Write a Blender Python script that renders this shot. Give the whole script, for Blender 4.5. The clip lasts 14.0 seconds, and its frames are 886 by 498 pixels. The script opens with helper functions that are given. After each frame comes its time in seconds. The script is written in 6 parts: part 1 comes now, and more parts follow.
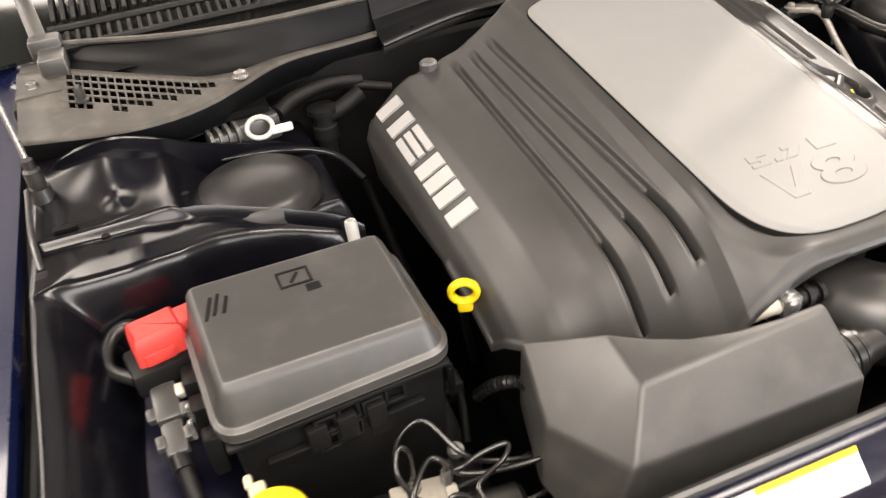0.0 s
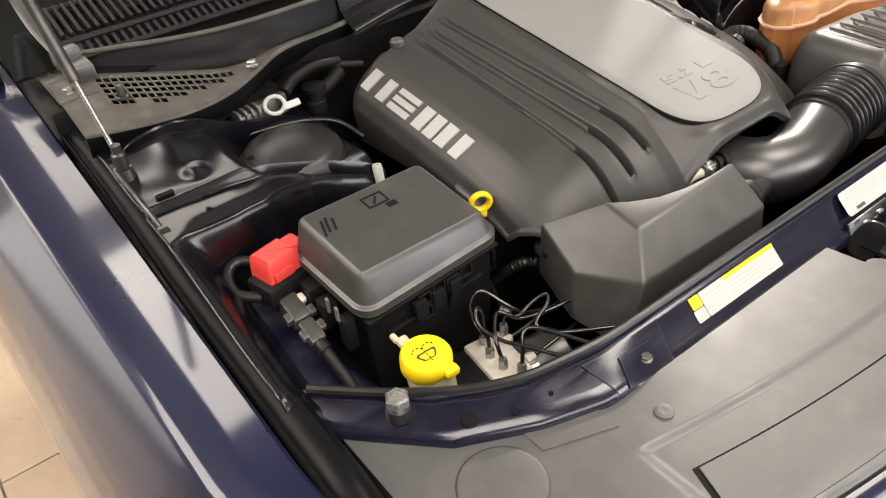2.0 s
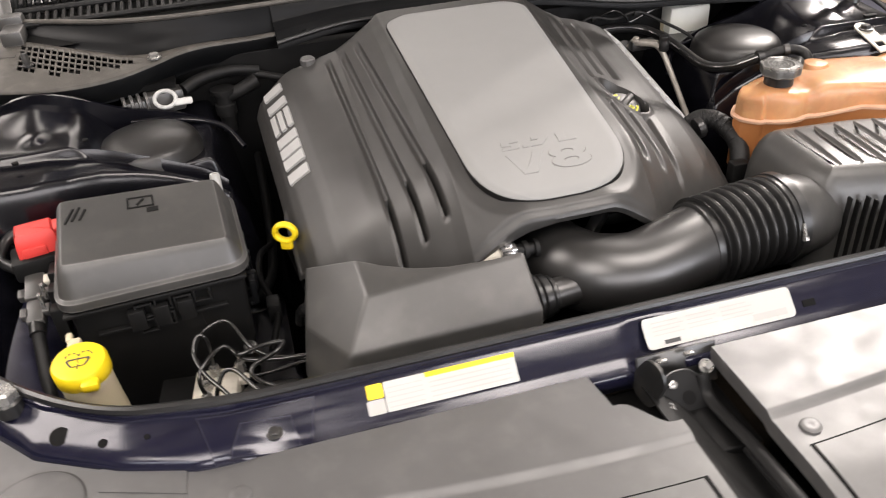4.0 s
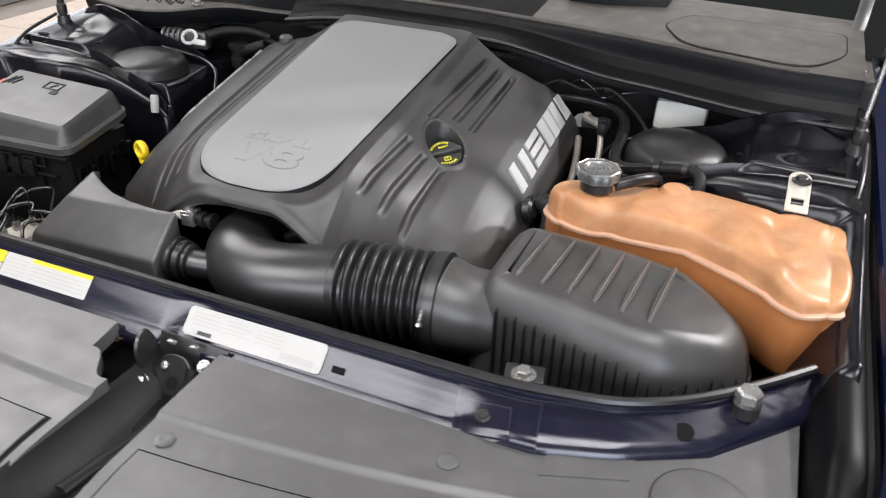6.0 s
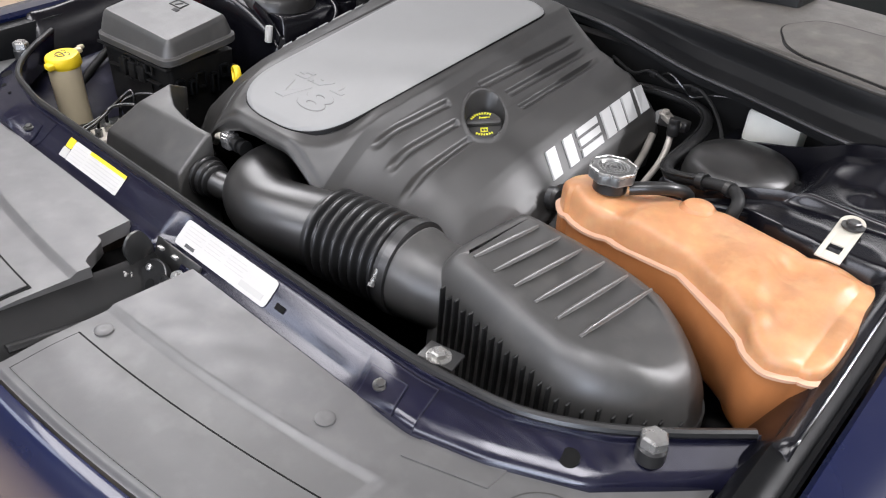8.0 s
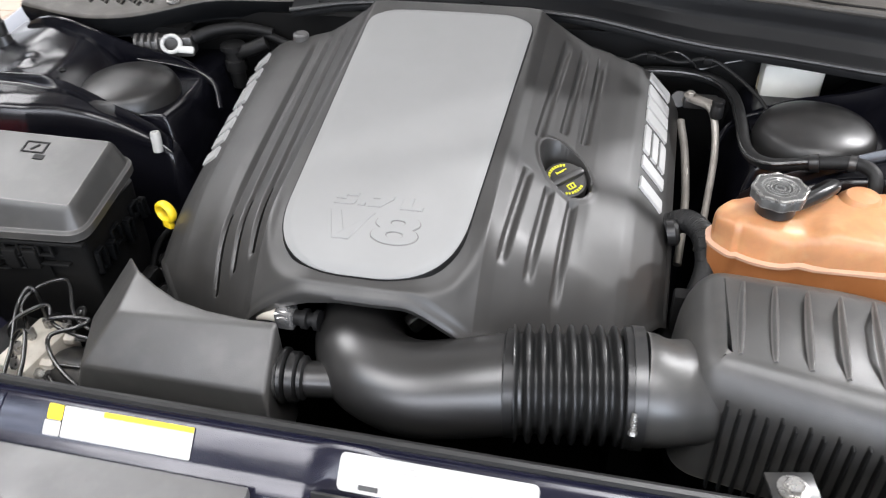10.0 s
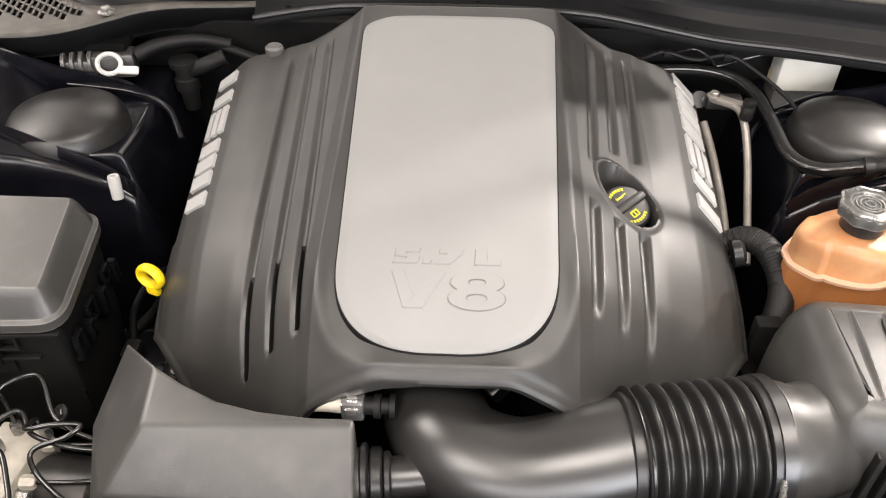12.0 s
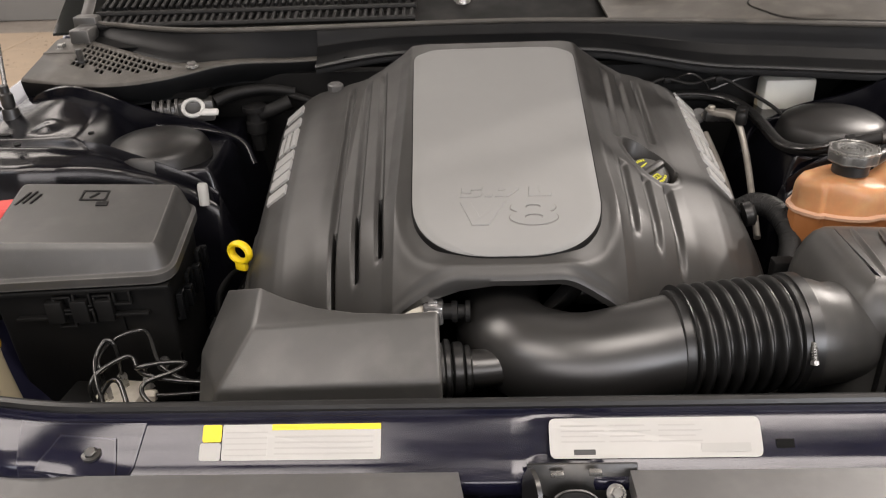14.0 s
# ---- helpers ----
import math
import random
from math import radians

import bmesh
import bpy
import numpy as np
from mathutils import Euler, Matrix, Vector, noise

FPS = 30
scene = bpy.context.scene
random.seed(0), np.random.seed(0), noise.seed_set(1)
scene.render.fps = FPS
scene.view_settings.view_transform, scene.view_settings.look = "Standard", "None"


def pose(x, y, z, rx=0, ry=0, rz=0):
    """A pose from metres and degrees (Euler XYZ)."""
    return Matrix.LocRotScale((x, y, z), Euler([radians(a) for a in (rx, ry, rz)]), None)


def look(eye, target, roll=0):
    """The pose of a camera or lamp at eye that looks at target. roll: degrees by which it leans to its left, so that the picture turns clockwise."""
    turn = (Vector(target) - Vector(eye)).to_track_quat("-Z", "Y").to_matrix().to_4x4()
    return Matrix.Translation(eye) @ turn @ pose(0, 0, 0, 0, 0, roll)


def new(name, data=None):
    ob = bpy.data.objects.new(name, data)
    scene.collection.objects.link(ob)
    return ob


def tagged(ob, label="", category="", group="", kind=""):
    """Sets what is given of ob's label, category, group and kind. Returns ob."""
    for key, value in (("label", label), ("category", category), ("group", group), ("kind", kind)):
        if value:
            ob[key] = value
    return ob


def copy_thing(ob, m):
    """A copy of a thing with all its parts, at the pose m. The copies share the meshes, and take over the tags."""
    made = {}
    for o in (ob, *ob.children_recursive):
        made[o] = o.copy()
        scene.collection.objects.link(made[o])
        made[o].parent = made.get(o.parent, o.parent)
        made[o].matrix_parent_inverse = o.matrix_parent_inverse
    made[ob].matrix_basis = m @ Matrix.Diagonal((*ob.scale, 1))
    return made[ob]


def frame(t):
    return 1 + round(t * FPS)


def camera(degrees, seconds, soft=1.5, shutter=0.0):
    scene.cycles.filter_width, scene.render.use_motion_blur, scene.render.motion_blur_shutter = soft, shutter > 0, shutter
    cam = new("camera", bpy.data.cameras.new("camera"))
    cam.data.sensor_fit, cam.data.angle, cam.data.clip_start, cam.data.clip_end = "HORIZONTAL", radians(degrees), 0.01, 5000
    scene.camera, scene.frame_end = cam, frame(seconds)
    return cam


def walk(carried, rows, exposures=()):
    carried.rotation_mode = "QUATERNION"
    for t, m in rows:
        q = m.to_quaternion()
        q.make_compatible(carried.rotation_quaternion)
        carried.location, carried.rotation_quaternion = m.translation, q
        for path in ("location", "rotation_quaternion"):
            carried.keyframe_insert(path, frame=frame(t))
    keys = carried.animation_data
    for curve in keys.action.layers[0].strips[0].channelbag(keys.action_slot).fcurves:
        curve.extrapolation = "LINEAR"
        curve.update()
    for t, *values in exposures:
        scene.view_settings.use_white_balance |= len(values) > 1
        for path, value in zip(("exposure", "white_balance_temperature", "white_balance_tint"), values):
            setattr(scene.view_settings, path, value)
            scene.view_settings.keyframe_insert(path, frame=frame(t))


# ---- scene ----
cam = camera(59.1, 14.0, soft=1.1, shutter=0.25)
PATH = [
    (0, (-0.563, -0.36, 1.448), (-0.096, 1.187, 0.268), -7.2),
    (0.5, (-0.709, -0.452, 1.501), (-0.173, 1.038, 0.278), -9.1),
    (1, (-0.833, -0.473, 1.53), (-0.164, 0.955, 0.3), -8.4),
    (1.5, (-0.928, -0.468, 1.548), (-0.113, 0.876, 0.311), -6.7),
    (2, (-0.941, -0.486, 1.553), (-0.058, 0.832, 0.335), -5.9),
    (2.2, (-0.934, -0.492, 1.556), (-0.047, 0.828, 0.343), -5.8),
    (4.3, (-0.204, -0.719, 1.472), (0.035, 0.936, 0.374), -3.2),
    (4.5, (-0.099, -0.741, 1.473), (0.04, 0.929, 0.382), -2.7),
    (5, (0.181, -0.835, 1.47), (0.051, 0.856, 0.41), -1.4),
    (5.5, (0.401, -0.804, 1.459), (0.003, 0.869, 0.438), -0.3),
    (6, (0.609, -0.681, 1.456), (-0.035, 0.913, 0.434), 1.8),
    (6.5, (0.801, -0.564, 1.465), (-0.127, 0.873, 0.428), 4.1),
    (7, (0.888, -0.483, 1.46), (-0.214, 0.798, 0.39), 4.7),
    (7.2, (0.909, -0.471, 1.458), (-0.214, 0.779, 0.374), 4.7),
    (9.3, (0.5, -0.584, 1.5), (-0.202, 0.879, 0.33), 0.9),
    (9.5, (0.429, -0.584, 1.507), (-0.187, 0.911, 0.331), -0.5),
    (9.8, (0.353, -0.543, 1.494), (-0.189, 0.982, 0.319), -3.1),
    (10, (0.25, -0.5, 1.514), (-0.147, 1.026, 0.283), -2.5),
    (10.5, (0.117, -0.395, 1.511), (-0.081, 1.093, 0.19), -2.1),
    (11, (0.056, -0.36, 1.507), (-0.051, 1.093, 0.136), -2.2),
    (11.5, (0.032, -0.356, 1.512), (-0.026, 1.126, 0.17), -0.7),
    (12, (0.016, -0.376, 1.509), (-0.047, 1.145, 0.212), 0.2),
    (12.5, (0.011, -0.395, 1.503), (-0.07, 1.154, 0.241), -0.6),
    (13, (-0.014, -0.473, 1.494), (-0.112, 1.115, 0.282), -2.2),
    (13.5, (-0.048, -0.564, 1.438), (-0.129, 1.086, 0.311), -2.6),
    (14, (-0.048, -0.632, 1.379), (-0.112, 1.132, 0.439), -2.1),
]
EXPOSURES = (
    (0.0, 0.33, 6800, 14), (0.5, 0.13, 6800, 13), (1.0, 0.0, 6700, 13), (2.0, -0.15, 6650, 12), (4.5, -0.14, 6250, 15), (5.0, -0.34, 6050, 14), (6.0, -0.34, 5900, 12), (7.0, -0.25, 5800, 13),
    (9.5, -0.08, 5800, 13), (10.0, 0.02, 5800, 11), (10.5, 0.16, 6200, 12), (11.5, 0.16, 6350, 13), (12.5, 0.2, 6550, 15), (13.0, -0.02, 6550, 16), (13.5, -0.35, 6550, 16), (14.0, -0.6, 6500, 14),
)
walk(cam, [(t, look(eye, target, roll)) for t, eye, target, roll in PATH], EXPOSURES)


# ---- light ----
world = bpy.data.worlds.new("world")
scene.world = world
world.use_nodes = True
world.node_tree.nodes["Background"].inputs[0].default_value = (1.0, 0.95, 0.88, 1)
world.node_tree.nodes["Background"].inputs[1].default_value = 0.006


def area(name, loc, target, sx, sy, watts, colour):
    lamp = bpy.data.lights.new(name, "AREA")
    lamp.shape, lamp.size, lamp.size_y, lamp.energy, lamp.color = "RECTANGLE", sx, sy, watts, colour
    ob = new(name, lamp)
    ob.matrix_world = look(loc, target)
    return ob


WARM = (1.0, 0.93, 0.84)
COOL = (0.93, 0.96, 1.0)
for lx, ly, sx, sy, watts, tone in (
    (-0.85, 2.2, 0.3, 1.3, 14, WARM),
    (-2.75, 1.2, 2.1, 1.9, 125, WARM),
    (-3.3, 4.9, 2.0, 2.6, 85, WARM),
    (0.1, 3.9, 2.0, 1.3, 44, WARM),
    (1.65, 0.9, 0.7, 1.6, 9, WARM),
    (-1.3, -1.7, 1.7, 1.5, 82, WARM),
    (0.95, -0.85, 1.5, 1.0, 66, WARM),
    (-2.8, -2.8, 1.2, 1.2, 25, COOL),
):
    area("ceiling_lamp", (lx, ly, 3.16), (lx, ly, 0), sx, sy, watts, tone)
# spot lamps on a ceiling track beside the car
area("track_lamp", (2.15, 1.78, 3.12), (0.1, 0.3, 0.95), 0.09, 0.09, 62, WARM)
area("track_lamp", (3.3, 2.2, 3.12), (0.1, 0.3, 0.95), 0.1, 0.1, 108, WARM)
# area lamps for unseen shop windows, added before the plain west and south walls
area("window_light", (-4.45, 4.6, 1.5), (0, 4.6, 1.45), 3.4, 2.9, 55, (1.0, 0.97, 0.94))
area("window_light", (1.1, -4.45, 2.4), (1.1, 0, 1.7), 6.4, 1.4, 205, (1.0, 0.97, 0.95))
# low cool panel added to brighten the front of the air box
area("window_light", (3.2, -4.45, 1.2), (3.2, 0, 1.1), 2.4, 1.8, 135, (0.9, 0.95, 1.0))


# ---- materials ----
def material(name, colour, rough=0.5, metal=0.0, vary=0.12, scale=9.0, grain=0.0, grain_scale=900.0, coat=0.0, spec=0.5, dirt=0.0, dirt_colour=(0.25, 0.23, 0.2), rough_vary=0.12, stretch=None, wear=0.0, wear_colour=(0.2, 0.19, 0.18)):
    m = bpy.data.materials.new(name)
    m.use_nodes = True
    t = m.node_tree
    b = t.nodes["Principled BSDF"]
    b.inputs["Metallic"].default_value = metal
    b.inputs["Specular IOR Level"].default_value = spec
    b.inputs["Coat Weight"].default_value = coat
    b.inputs["Coat Roughness"].default_value = 0.04
    co = t.nodes.new("ShaderNodeTexCoord")
    src = co.outputs["Object"]
    if stretch:
        mp = t.nodes.new("ShaderNodeMapping")
        mp.inputs["Scale"].default_value = stretch
        t.links.new(src, mp.inputs["Vector"])
        src = mp.outputs["Vector"]
    n = t.nodes.new("ShaderNodeTexNoise")
    n.inputs["Scale"].default_value, n.inputs["Detail"].default_value = scale, 6
    n.inputs["Roughness"].default_value = 0.6
    t.links.new(src, n.inputs["Vector"])
    ramp = t.nodes.new("ShaderNodeMapRange")
    ramp.inputs["From Min"].default_value, ramp.inputs["From Max"].default_value = 0.3, 0.7
    ramp.inputs["To Min"].default_value, ramp.inputs["To Max"].default_value = 1 - vary, 1 + vary
    t.links.new(n.outputs["Fac"], ramp.inputs["Value"])
    mul = t.nodes.new("ShaderNodeVectorMath")
    mul.operation = "SCALE"
    mul.inputs[0].default_value = colour
    t.links.new(ramp.outputs["Result"], mul.inputs["Scale"])
    last = mul.outputs["Vector"]
    if dirt:
        n2 = t.nodes.new("ShaderNodeTexNoise")
        n2.inputs["Scale"].default_value, n2.inputs["Detail"].default_value = scale * 3.1, 8
        t.links.new(co.outputs["Object"], n2.inputs["Vector"])
        r2 = t.nodes.new("ShaderNodeMapRange")
        r2.inputs["From Min"].default_value, r2.inputs["From Max"].default_value = 0.5, 0.75
        r2.inputs["To Max"].default_value = dirt
        t.links.new(n2.outputs["Fac"], r2.inputs["Value"])
        mx = t.nodes.new("ShaderNodeMix")
        mx.data_type = "RGBA"
        mx.inputs["B"].default_value = (*dirt_colour, 1)
        t.links.new(r2.outputs["Result"], mx.inputs["Factor"])
        t.links.new(last, mx.inputs["A"])
        last = mx.outputs["Result"]
    if wear:
        bev = t.nodes.new("ShaderNodeBevel")
        bev.samples = 4
        bev.inputs["Radius"].default_value = 0.0035
        geo = t.nodes.new("ShaderNodeNewGeometry")
        dot = t.nodes.new("ShaderNodeVectorMath")
        dot.operation = "DOT_PRODUCT"
        t.links.new(bev.outputs["Normal"], dot.inputs[0])
        t.links.new(geo.outputs["Normal"], dot.inputs[1])
        r3 = t.nodes.new("ShaderNodeMapRange")
        r3.inputs["From Min"].default_value, r3.inputs["From Max"].default_value = 0.998, 0.955
        r3.inputs["To Max"].default_value = wear
        t.links.new(dot.outputs["Value"], r3.inputs["Value"])
        patch = t.nodes.new("ShaderNodeMath")
        patch.operation = "MULTIPLY"
        t.links.new(r3.outputs["Result"], patch.inputs[0])
        t.links.new(n.outputs["Fac"], patch.inputs[1])
        mw = t.nodes.new("ShaderNodeMix")
        mw.data_type = "RGBA"
        mw.inputs["B"].default_value = (*wear_colour, 1)
        t.links.new(patch.outputs["Value"], mw.inputs["Factor"])
        t.links.new(last, mw.inputs["A"])
        last = mw.outputs["Result"]
    t.links.new(last, b.inputs["Base Color"])
    rr = t.nodes.new("ShaderNodeMapRange")
    rr.inputs["From Min"].default_value, rr.inputs["From Max"].default_value = 0.3, 0.7
    rr.inputs["To Min"].default_value, rr.inputs["To Max"].default_value = rough * (1 - rough_vary), min(1, rough * (1 + rough_vary))
    n3 = t.nodes.new("ShaderNodeTexNoise")
    n3.inputs["Scale"].default_value, n3.inputs["Detail"].default_value = scale * 2.3, 5
    t.links.new(src, n3.inputs["Vector"])
    t.links.new(n3.outputs["Fac"], rr.inputs["Value"])
    t.links.new(rr.outputs["Result"], b.inputs["Roughness"])
    if grain:
        n4 = t.nodes.new("ShaderNodeTexNoise")
        n4.inputs["Scale"].default_value, n4.inputs["Detail"].default_value = grain_scale, 2
        t.links.new(co.outputs["Object"], n4.inputs["Vector"])
        bump = t.nodes.new("ShaderNodeBump")
        bump.inputs["Strength"].default_value, bump.inputs["Distance"].default_value = grain, 0.0006
        t.links.new(n4.outputs["Fac"], bump.inputs["Height"])
        t.links.new(bump.outputs["Normal"], b.inputs["Normal"])
    return m


COVER = material("moulded_charcoal_plastic", (0.029, 0.028, 0.0265), 0.45, grain=0.14, vary=0.1, dirt=0.14, dirt_colour=(0.055, 0.052, 0.048), spec=0.7, rough_vary=0.12)
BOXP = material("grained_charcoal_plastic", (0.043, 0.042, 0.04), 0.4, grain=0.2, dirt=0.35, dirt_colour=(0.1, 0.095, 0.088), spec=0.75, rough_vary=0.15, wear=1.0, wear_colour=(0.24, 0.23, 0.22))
DUCT = material("sheeny_black_plastic", (0.017, 0.0165, 0.016), 0.34, vary=0.06, dirt=0.06, dirt_colour=(0.04, 0.038, 0.036), spec=1.0, rough_vary=0.08)
OILMARK = material("yellow_green_print", (0.62, 0.6, 0.03), 0.5, vary=0.1)
DULL = material("dull_black_plastic", (0.008, 0.008, 0.008), 0.48, grain=0.3, dirt=0.2, dirt_colour=(0.02, 0.019, 0.018), spec=0.2, wear=0.15, wear_colour=(0.05, 0.05, 0.05))
# near-black and low in gloss: shade below the cowl lip is put in
TRAY = material("matte_black_tray_plastic", (0.004, 0.0043, 0.0048), 0.4, grain=0.15, dirt=0.2, dirt_colour=(0.012, 0.012, 0.0115), spec=0.15)
# navy with paler blue-grey patches
MOTTLED_NAVY = material("mottled_navy_paint", (0.012, 0.012, 0.03), 0.34, dirt=0.6, scale=7, dirt_colour=(0.1, 0.1, 0.14), spec=0.8)
SHIELD = material("weathered_grey_plastic", (0.075, 0.074, 0.073), 0.43, grain=0.12, dirt=0.25, scale=11, dirt_colour=(0.15, 0.147, 0.143), vary=0.1, spec=0.95, rough_vary=0.18)
COWL = material("dusty_cowl_plastic", (0.065, 0.06, 0.053), 0.5, grain=0.3, dirt=0.5, dirt_colour=(0.15, 0.138, 0.12), spec=0.35)
DOME = material("matte_black_cap_plastic", (0.013, 0.0125, 0.012), 0.38, grain=0.08, dirt=0.3, scale=14, dirt_colour=(0.04, 0.035, 0.03), spec=0.6, rough_vary=0.15)
# darker grey that paints the relief shade round the silver characters
EDGE_SHADE = material("shade_at_silver_edges", (0.15, 0.145, 0.14), 0.7, vary=0.3, scale=60)
SILVER = material("satin_silver_paint", (0.252, 0.252, 0.248), 0.5, metal=0.0, vary=0.03, rough_vary=0.04, spec=0.06, grain=0.06, grain_scale=1600)
# sheen added to brighten the panel at low angles, in place of mirrored light
sb = SILVER.node_tree.nodes["Principled BSDF"]
sb.inputs["Sheen Weight"].default_value, sb.inputs["Sheen Roughness"].default_value = 0.12, 0.35
PAD = material("grey_insulation_pad", (0.3, 0.29, 0.28), 0.9, vary=0.1, grain=1.0, grain_scale=300)
BADGE = material("bright_badge", (0.42, 0.42, 0.415), 0.35, vary=0.04)
NAVY = material("navy_car_paint", (0.004, 0.007, 0.034), 0.3, coat=1.0, vary=0.06, scale=4, spec=0.25, dirt=0.02, dirt_colour=(0.1, 0.1, 0.13))
NAVY.node_tree.nodes["Principled BSDF"].inputs["Coat Roughness"].default_value = 0.07
BAY = material("thin_navy_bay_paint", (0.009, 0.009, 0.022), 0.18, metal=0.15, vary=0.15, scale=12, spec=0.75, dirt=0.12, dirt_colour=(0.06, 0.06, 0.08), rough_vary=0.4, stretch=(0.4, 4, 4), wear=0.35, wear_colour=(0.12, 0.12, 0.14))
INNER = material("dark_inner_body_paint", (0.0035, 0.0035, 0.0055), 0.21, dirt=0.12, dirt_colour=(0.03, 0.03, 0.036), scale=6, rough_vary=0.2, spec=0.52)
RUBBER = material("black_rubber", (0.012, 0.012, 0.012), 0.34, dirt=0.2, dirt_colour=(0.045, 0.045, 0.045), spec=0.6)
HOSE = material("braided_black_sleeve", (0.009, 0.009, 0.009), 0.5, grain=0.8, grain_scale=700, spec=0.35)
STEEL = material("zinc_plated_steel", (0.38, 0.375, 0.36), 0.28, metal=0.75, dirt=0.35, scale=40, dirt_colour=(0.15, 0.14, 0.12))
CHROME = material("bright_plated_metal", (0.62, 0.61, 0.6), 0.2, metal=0.85, vary=0.15, scale=50, dirt=0.15, dirt_colour=(0.3, 0.28, 0.25))
ALU = material("cast_aluminium", (0.66, 0.62, 0.54), 0.5, metal=0.1, dirt=0.3, scale=30, dirt_colour=(0.35, 0.31, 0.25))
PIPE = material("dull_aluminium_pipe", (0.3, 0.28, 0.25), 0.4, metal=0.4, dirt=0.3, scale=30, dirt_colour=(0.16, 0.14, 0.12))
LINE = material("glossy_black_brake_line", (0.012, 0.012, 0.012), 0.22, spec=0.9, dirt=0.1, dirt_colour=(0.06, 0.055, 0.05))
DARKSTEEL = material("dark_steel", (0.08, 0.08, 0.08), 0.35, metal=0.8, dirt=0.3)
YELLOW = material("yellow_plastic", (0.85, 0.62, 0.01), 0.4, vary=0.05)
RED = material("red_plastic", (0.75, 0.06, 0.05), 0.45, vary=0.06)
HAZY = material("hazy_reservoir_plastic", (0.74, 0.74, 0.68), 0.45, vary=0.08)
CAPM = material("worn_pressure_cap", (0.12, 0.12, 0.116), 0.32, metal=0.5, vary=0.3, scale=60, wear=1.0, wear_colour=(0.6, 0.6, 0.58))
WHITE = material("white_plastic", (0.5, 0.5, 0.48), 0.4, vary=0.05)
CREAM = material("cream_translucent_plastic", (0.55, 0.48, 0.33), 0.45, vary=0.08)
PAPER = material("printed_label", (0.5, 0.49, 0.468), 0.55, vary=0.05)
INK = material("grey_print", (0.44, 0.43, 0.41), 0.5, vary=0.05)
INKB = material("black_print", (0.05, 0.05, 0.05), 0.5, vary=0.05)
TILE = material("beige_floor_tile", (0.48, 0.37, 0.265), 0.3, vary=0.1, scale=5, dirt=0.1)
GROUT = material("grey_grout", (0.25, 0.22, 0.19), 0.9)
WALLP = material("grey_wall_paint", (0.2, 0.197, 0.19), 0.8, vary=0.05, scale=2)
CEIL = material("grey_ceiling_paint", (0.2, 0.198, 0.194), 0.85, vary=0.04, scale=2)
# near-black; shade in the bay's depths, openings and holes is put into this colour
VOID = material("near_black_depths", (0.002, 0.002, 0.002), 0.6, dirt=0.15, dirt_colour=(0.008, 0.008, 0.0075), spec=0.15)
TANK = material("orange_coolant_tank_plastic", (0.47, 0.235, 0.108), 0.38, vary=0.3, scale=11, dirt=0.6, dirt_colour=(0.57, 0.36, 0.18))
tb = TANK.node_tree.nodes["Principled BSDF"]
tb.inputs["Subsurface Weight"].default_value = 0.4
tb.inputs["Subsurface Radius"].default_value = (0.03, 0.014, 0.007)
# deeper orange than the tank's upper half
TANKLOW = material("deep_orange_tank_plastic", (0.4, 0.155, 0.05), 0.36, vary=0.16, scale=9, dirt=0.2, dirt_colour=(0.6, 0.28, 0.12))
PALE = material("pale_coated_steel", (0.5, 0.47, 0.4), 0.4, vary=0.1, dirt=0.2)
SEAM = material("pale_orange_seam_plastic", (0.6, 0.37, 0.25), 0.4, vary=0.15)
GLASS = material("dark_windscreen_glass", (0.008, 0.01, 0.01), 0.06, coat=0.6, vary=0.02)


# ---- mesh helpers ----
def part(name, bm, mat, parent=None, label="", smooth=38):
    me = bpy.data.meshes.new(name)
    bmesh.ops.recalc_face_normals(bm, faces=bm.faces)
    bm.to_mesh(me)
    bm.free()
    me.materials.append(mat)
    if smooth:
        me.polygons.foreach_set("use_smooth", [True] * len(me.polygons))
        me.set_sharp_from_angle(angle=radians(smooth))
    ob = new(name, me)
    if parent:
        ob.parent = parent
    if label:
        tagged(ob, label)
    return ob


def thing(name, label, category, loc=(0, 0, 0), group="", kind=""):
    e = new(name)
    e.empty_display_size = 0.02
    e.location = loc
    tagged(e, label, category, group, kind)
    return e


def hold(root, *obs):
    """Parents parts that were built in world places."""
    for ob in obs:
        ob.parent = root
        ob.matrix_parent_inverse = Matrix.Translation(root.location).inverted()
    return obs[0] if len(obs) == 1 else obs


def moved(bm, m):
    bmesh.ops.transform(bm, matrix=m, verts=bm.verts)
    return bm


def merged(*bms):
    out = bms[0]
    for b in bms[1:]:
        me = bpy.data.meshes.new("tmp")
        b.to_mesh(me)
        out.from_mesh(me)
        b.free()
        bpy.data.meshes.remove(me)
    return out


def box(cx, cy, cz, sx, sy, sz, bevel=0.0, seg=2, m=None):
    bm = bmesh.new()
    bmesh.ops.create_cube(bm, size=1, matrix=Matrix.Diagonal((sx, sy, sz, 1)))
    if bevel:
        bmesh.ops.bevel(bm, geom=bm.edges[:], offset=bevel, segments=seg, profile=0.5, affect="EDGES")
    return moved(bm, Matrix.Translation((cx, cy, cz)) @ (m or Matrix()))


def rings(loops, close=True, cap=True):
    """A skin over closed loops of equal length."""
    bm = bmesh.new()
    vs = [[bm.verts.new(p) for p in loop] for loop in loops]
    n = len(vs[0])
    for a, b in zip(vs, vs[1:]):
        for i in range(n if close else n - 1):
            j = (i + 1) % n
            bm.faces.new((a[i], a[j], b[j], b[i]))
    if cap:
        bm.faces.new(vs[0])
        bm.faces.new(vs[-1])
    return bm


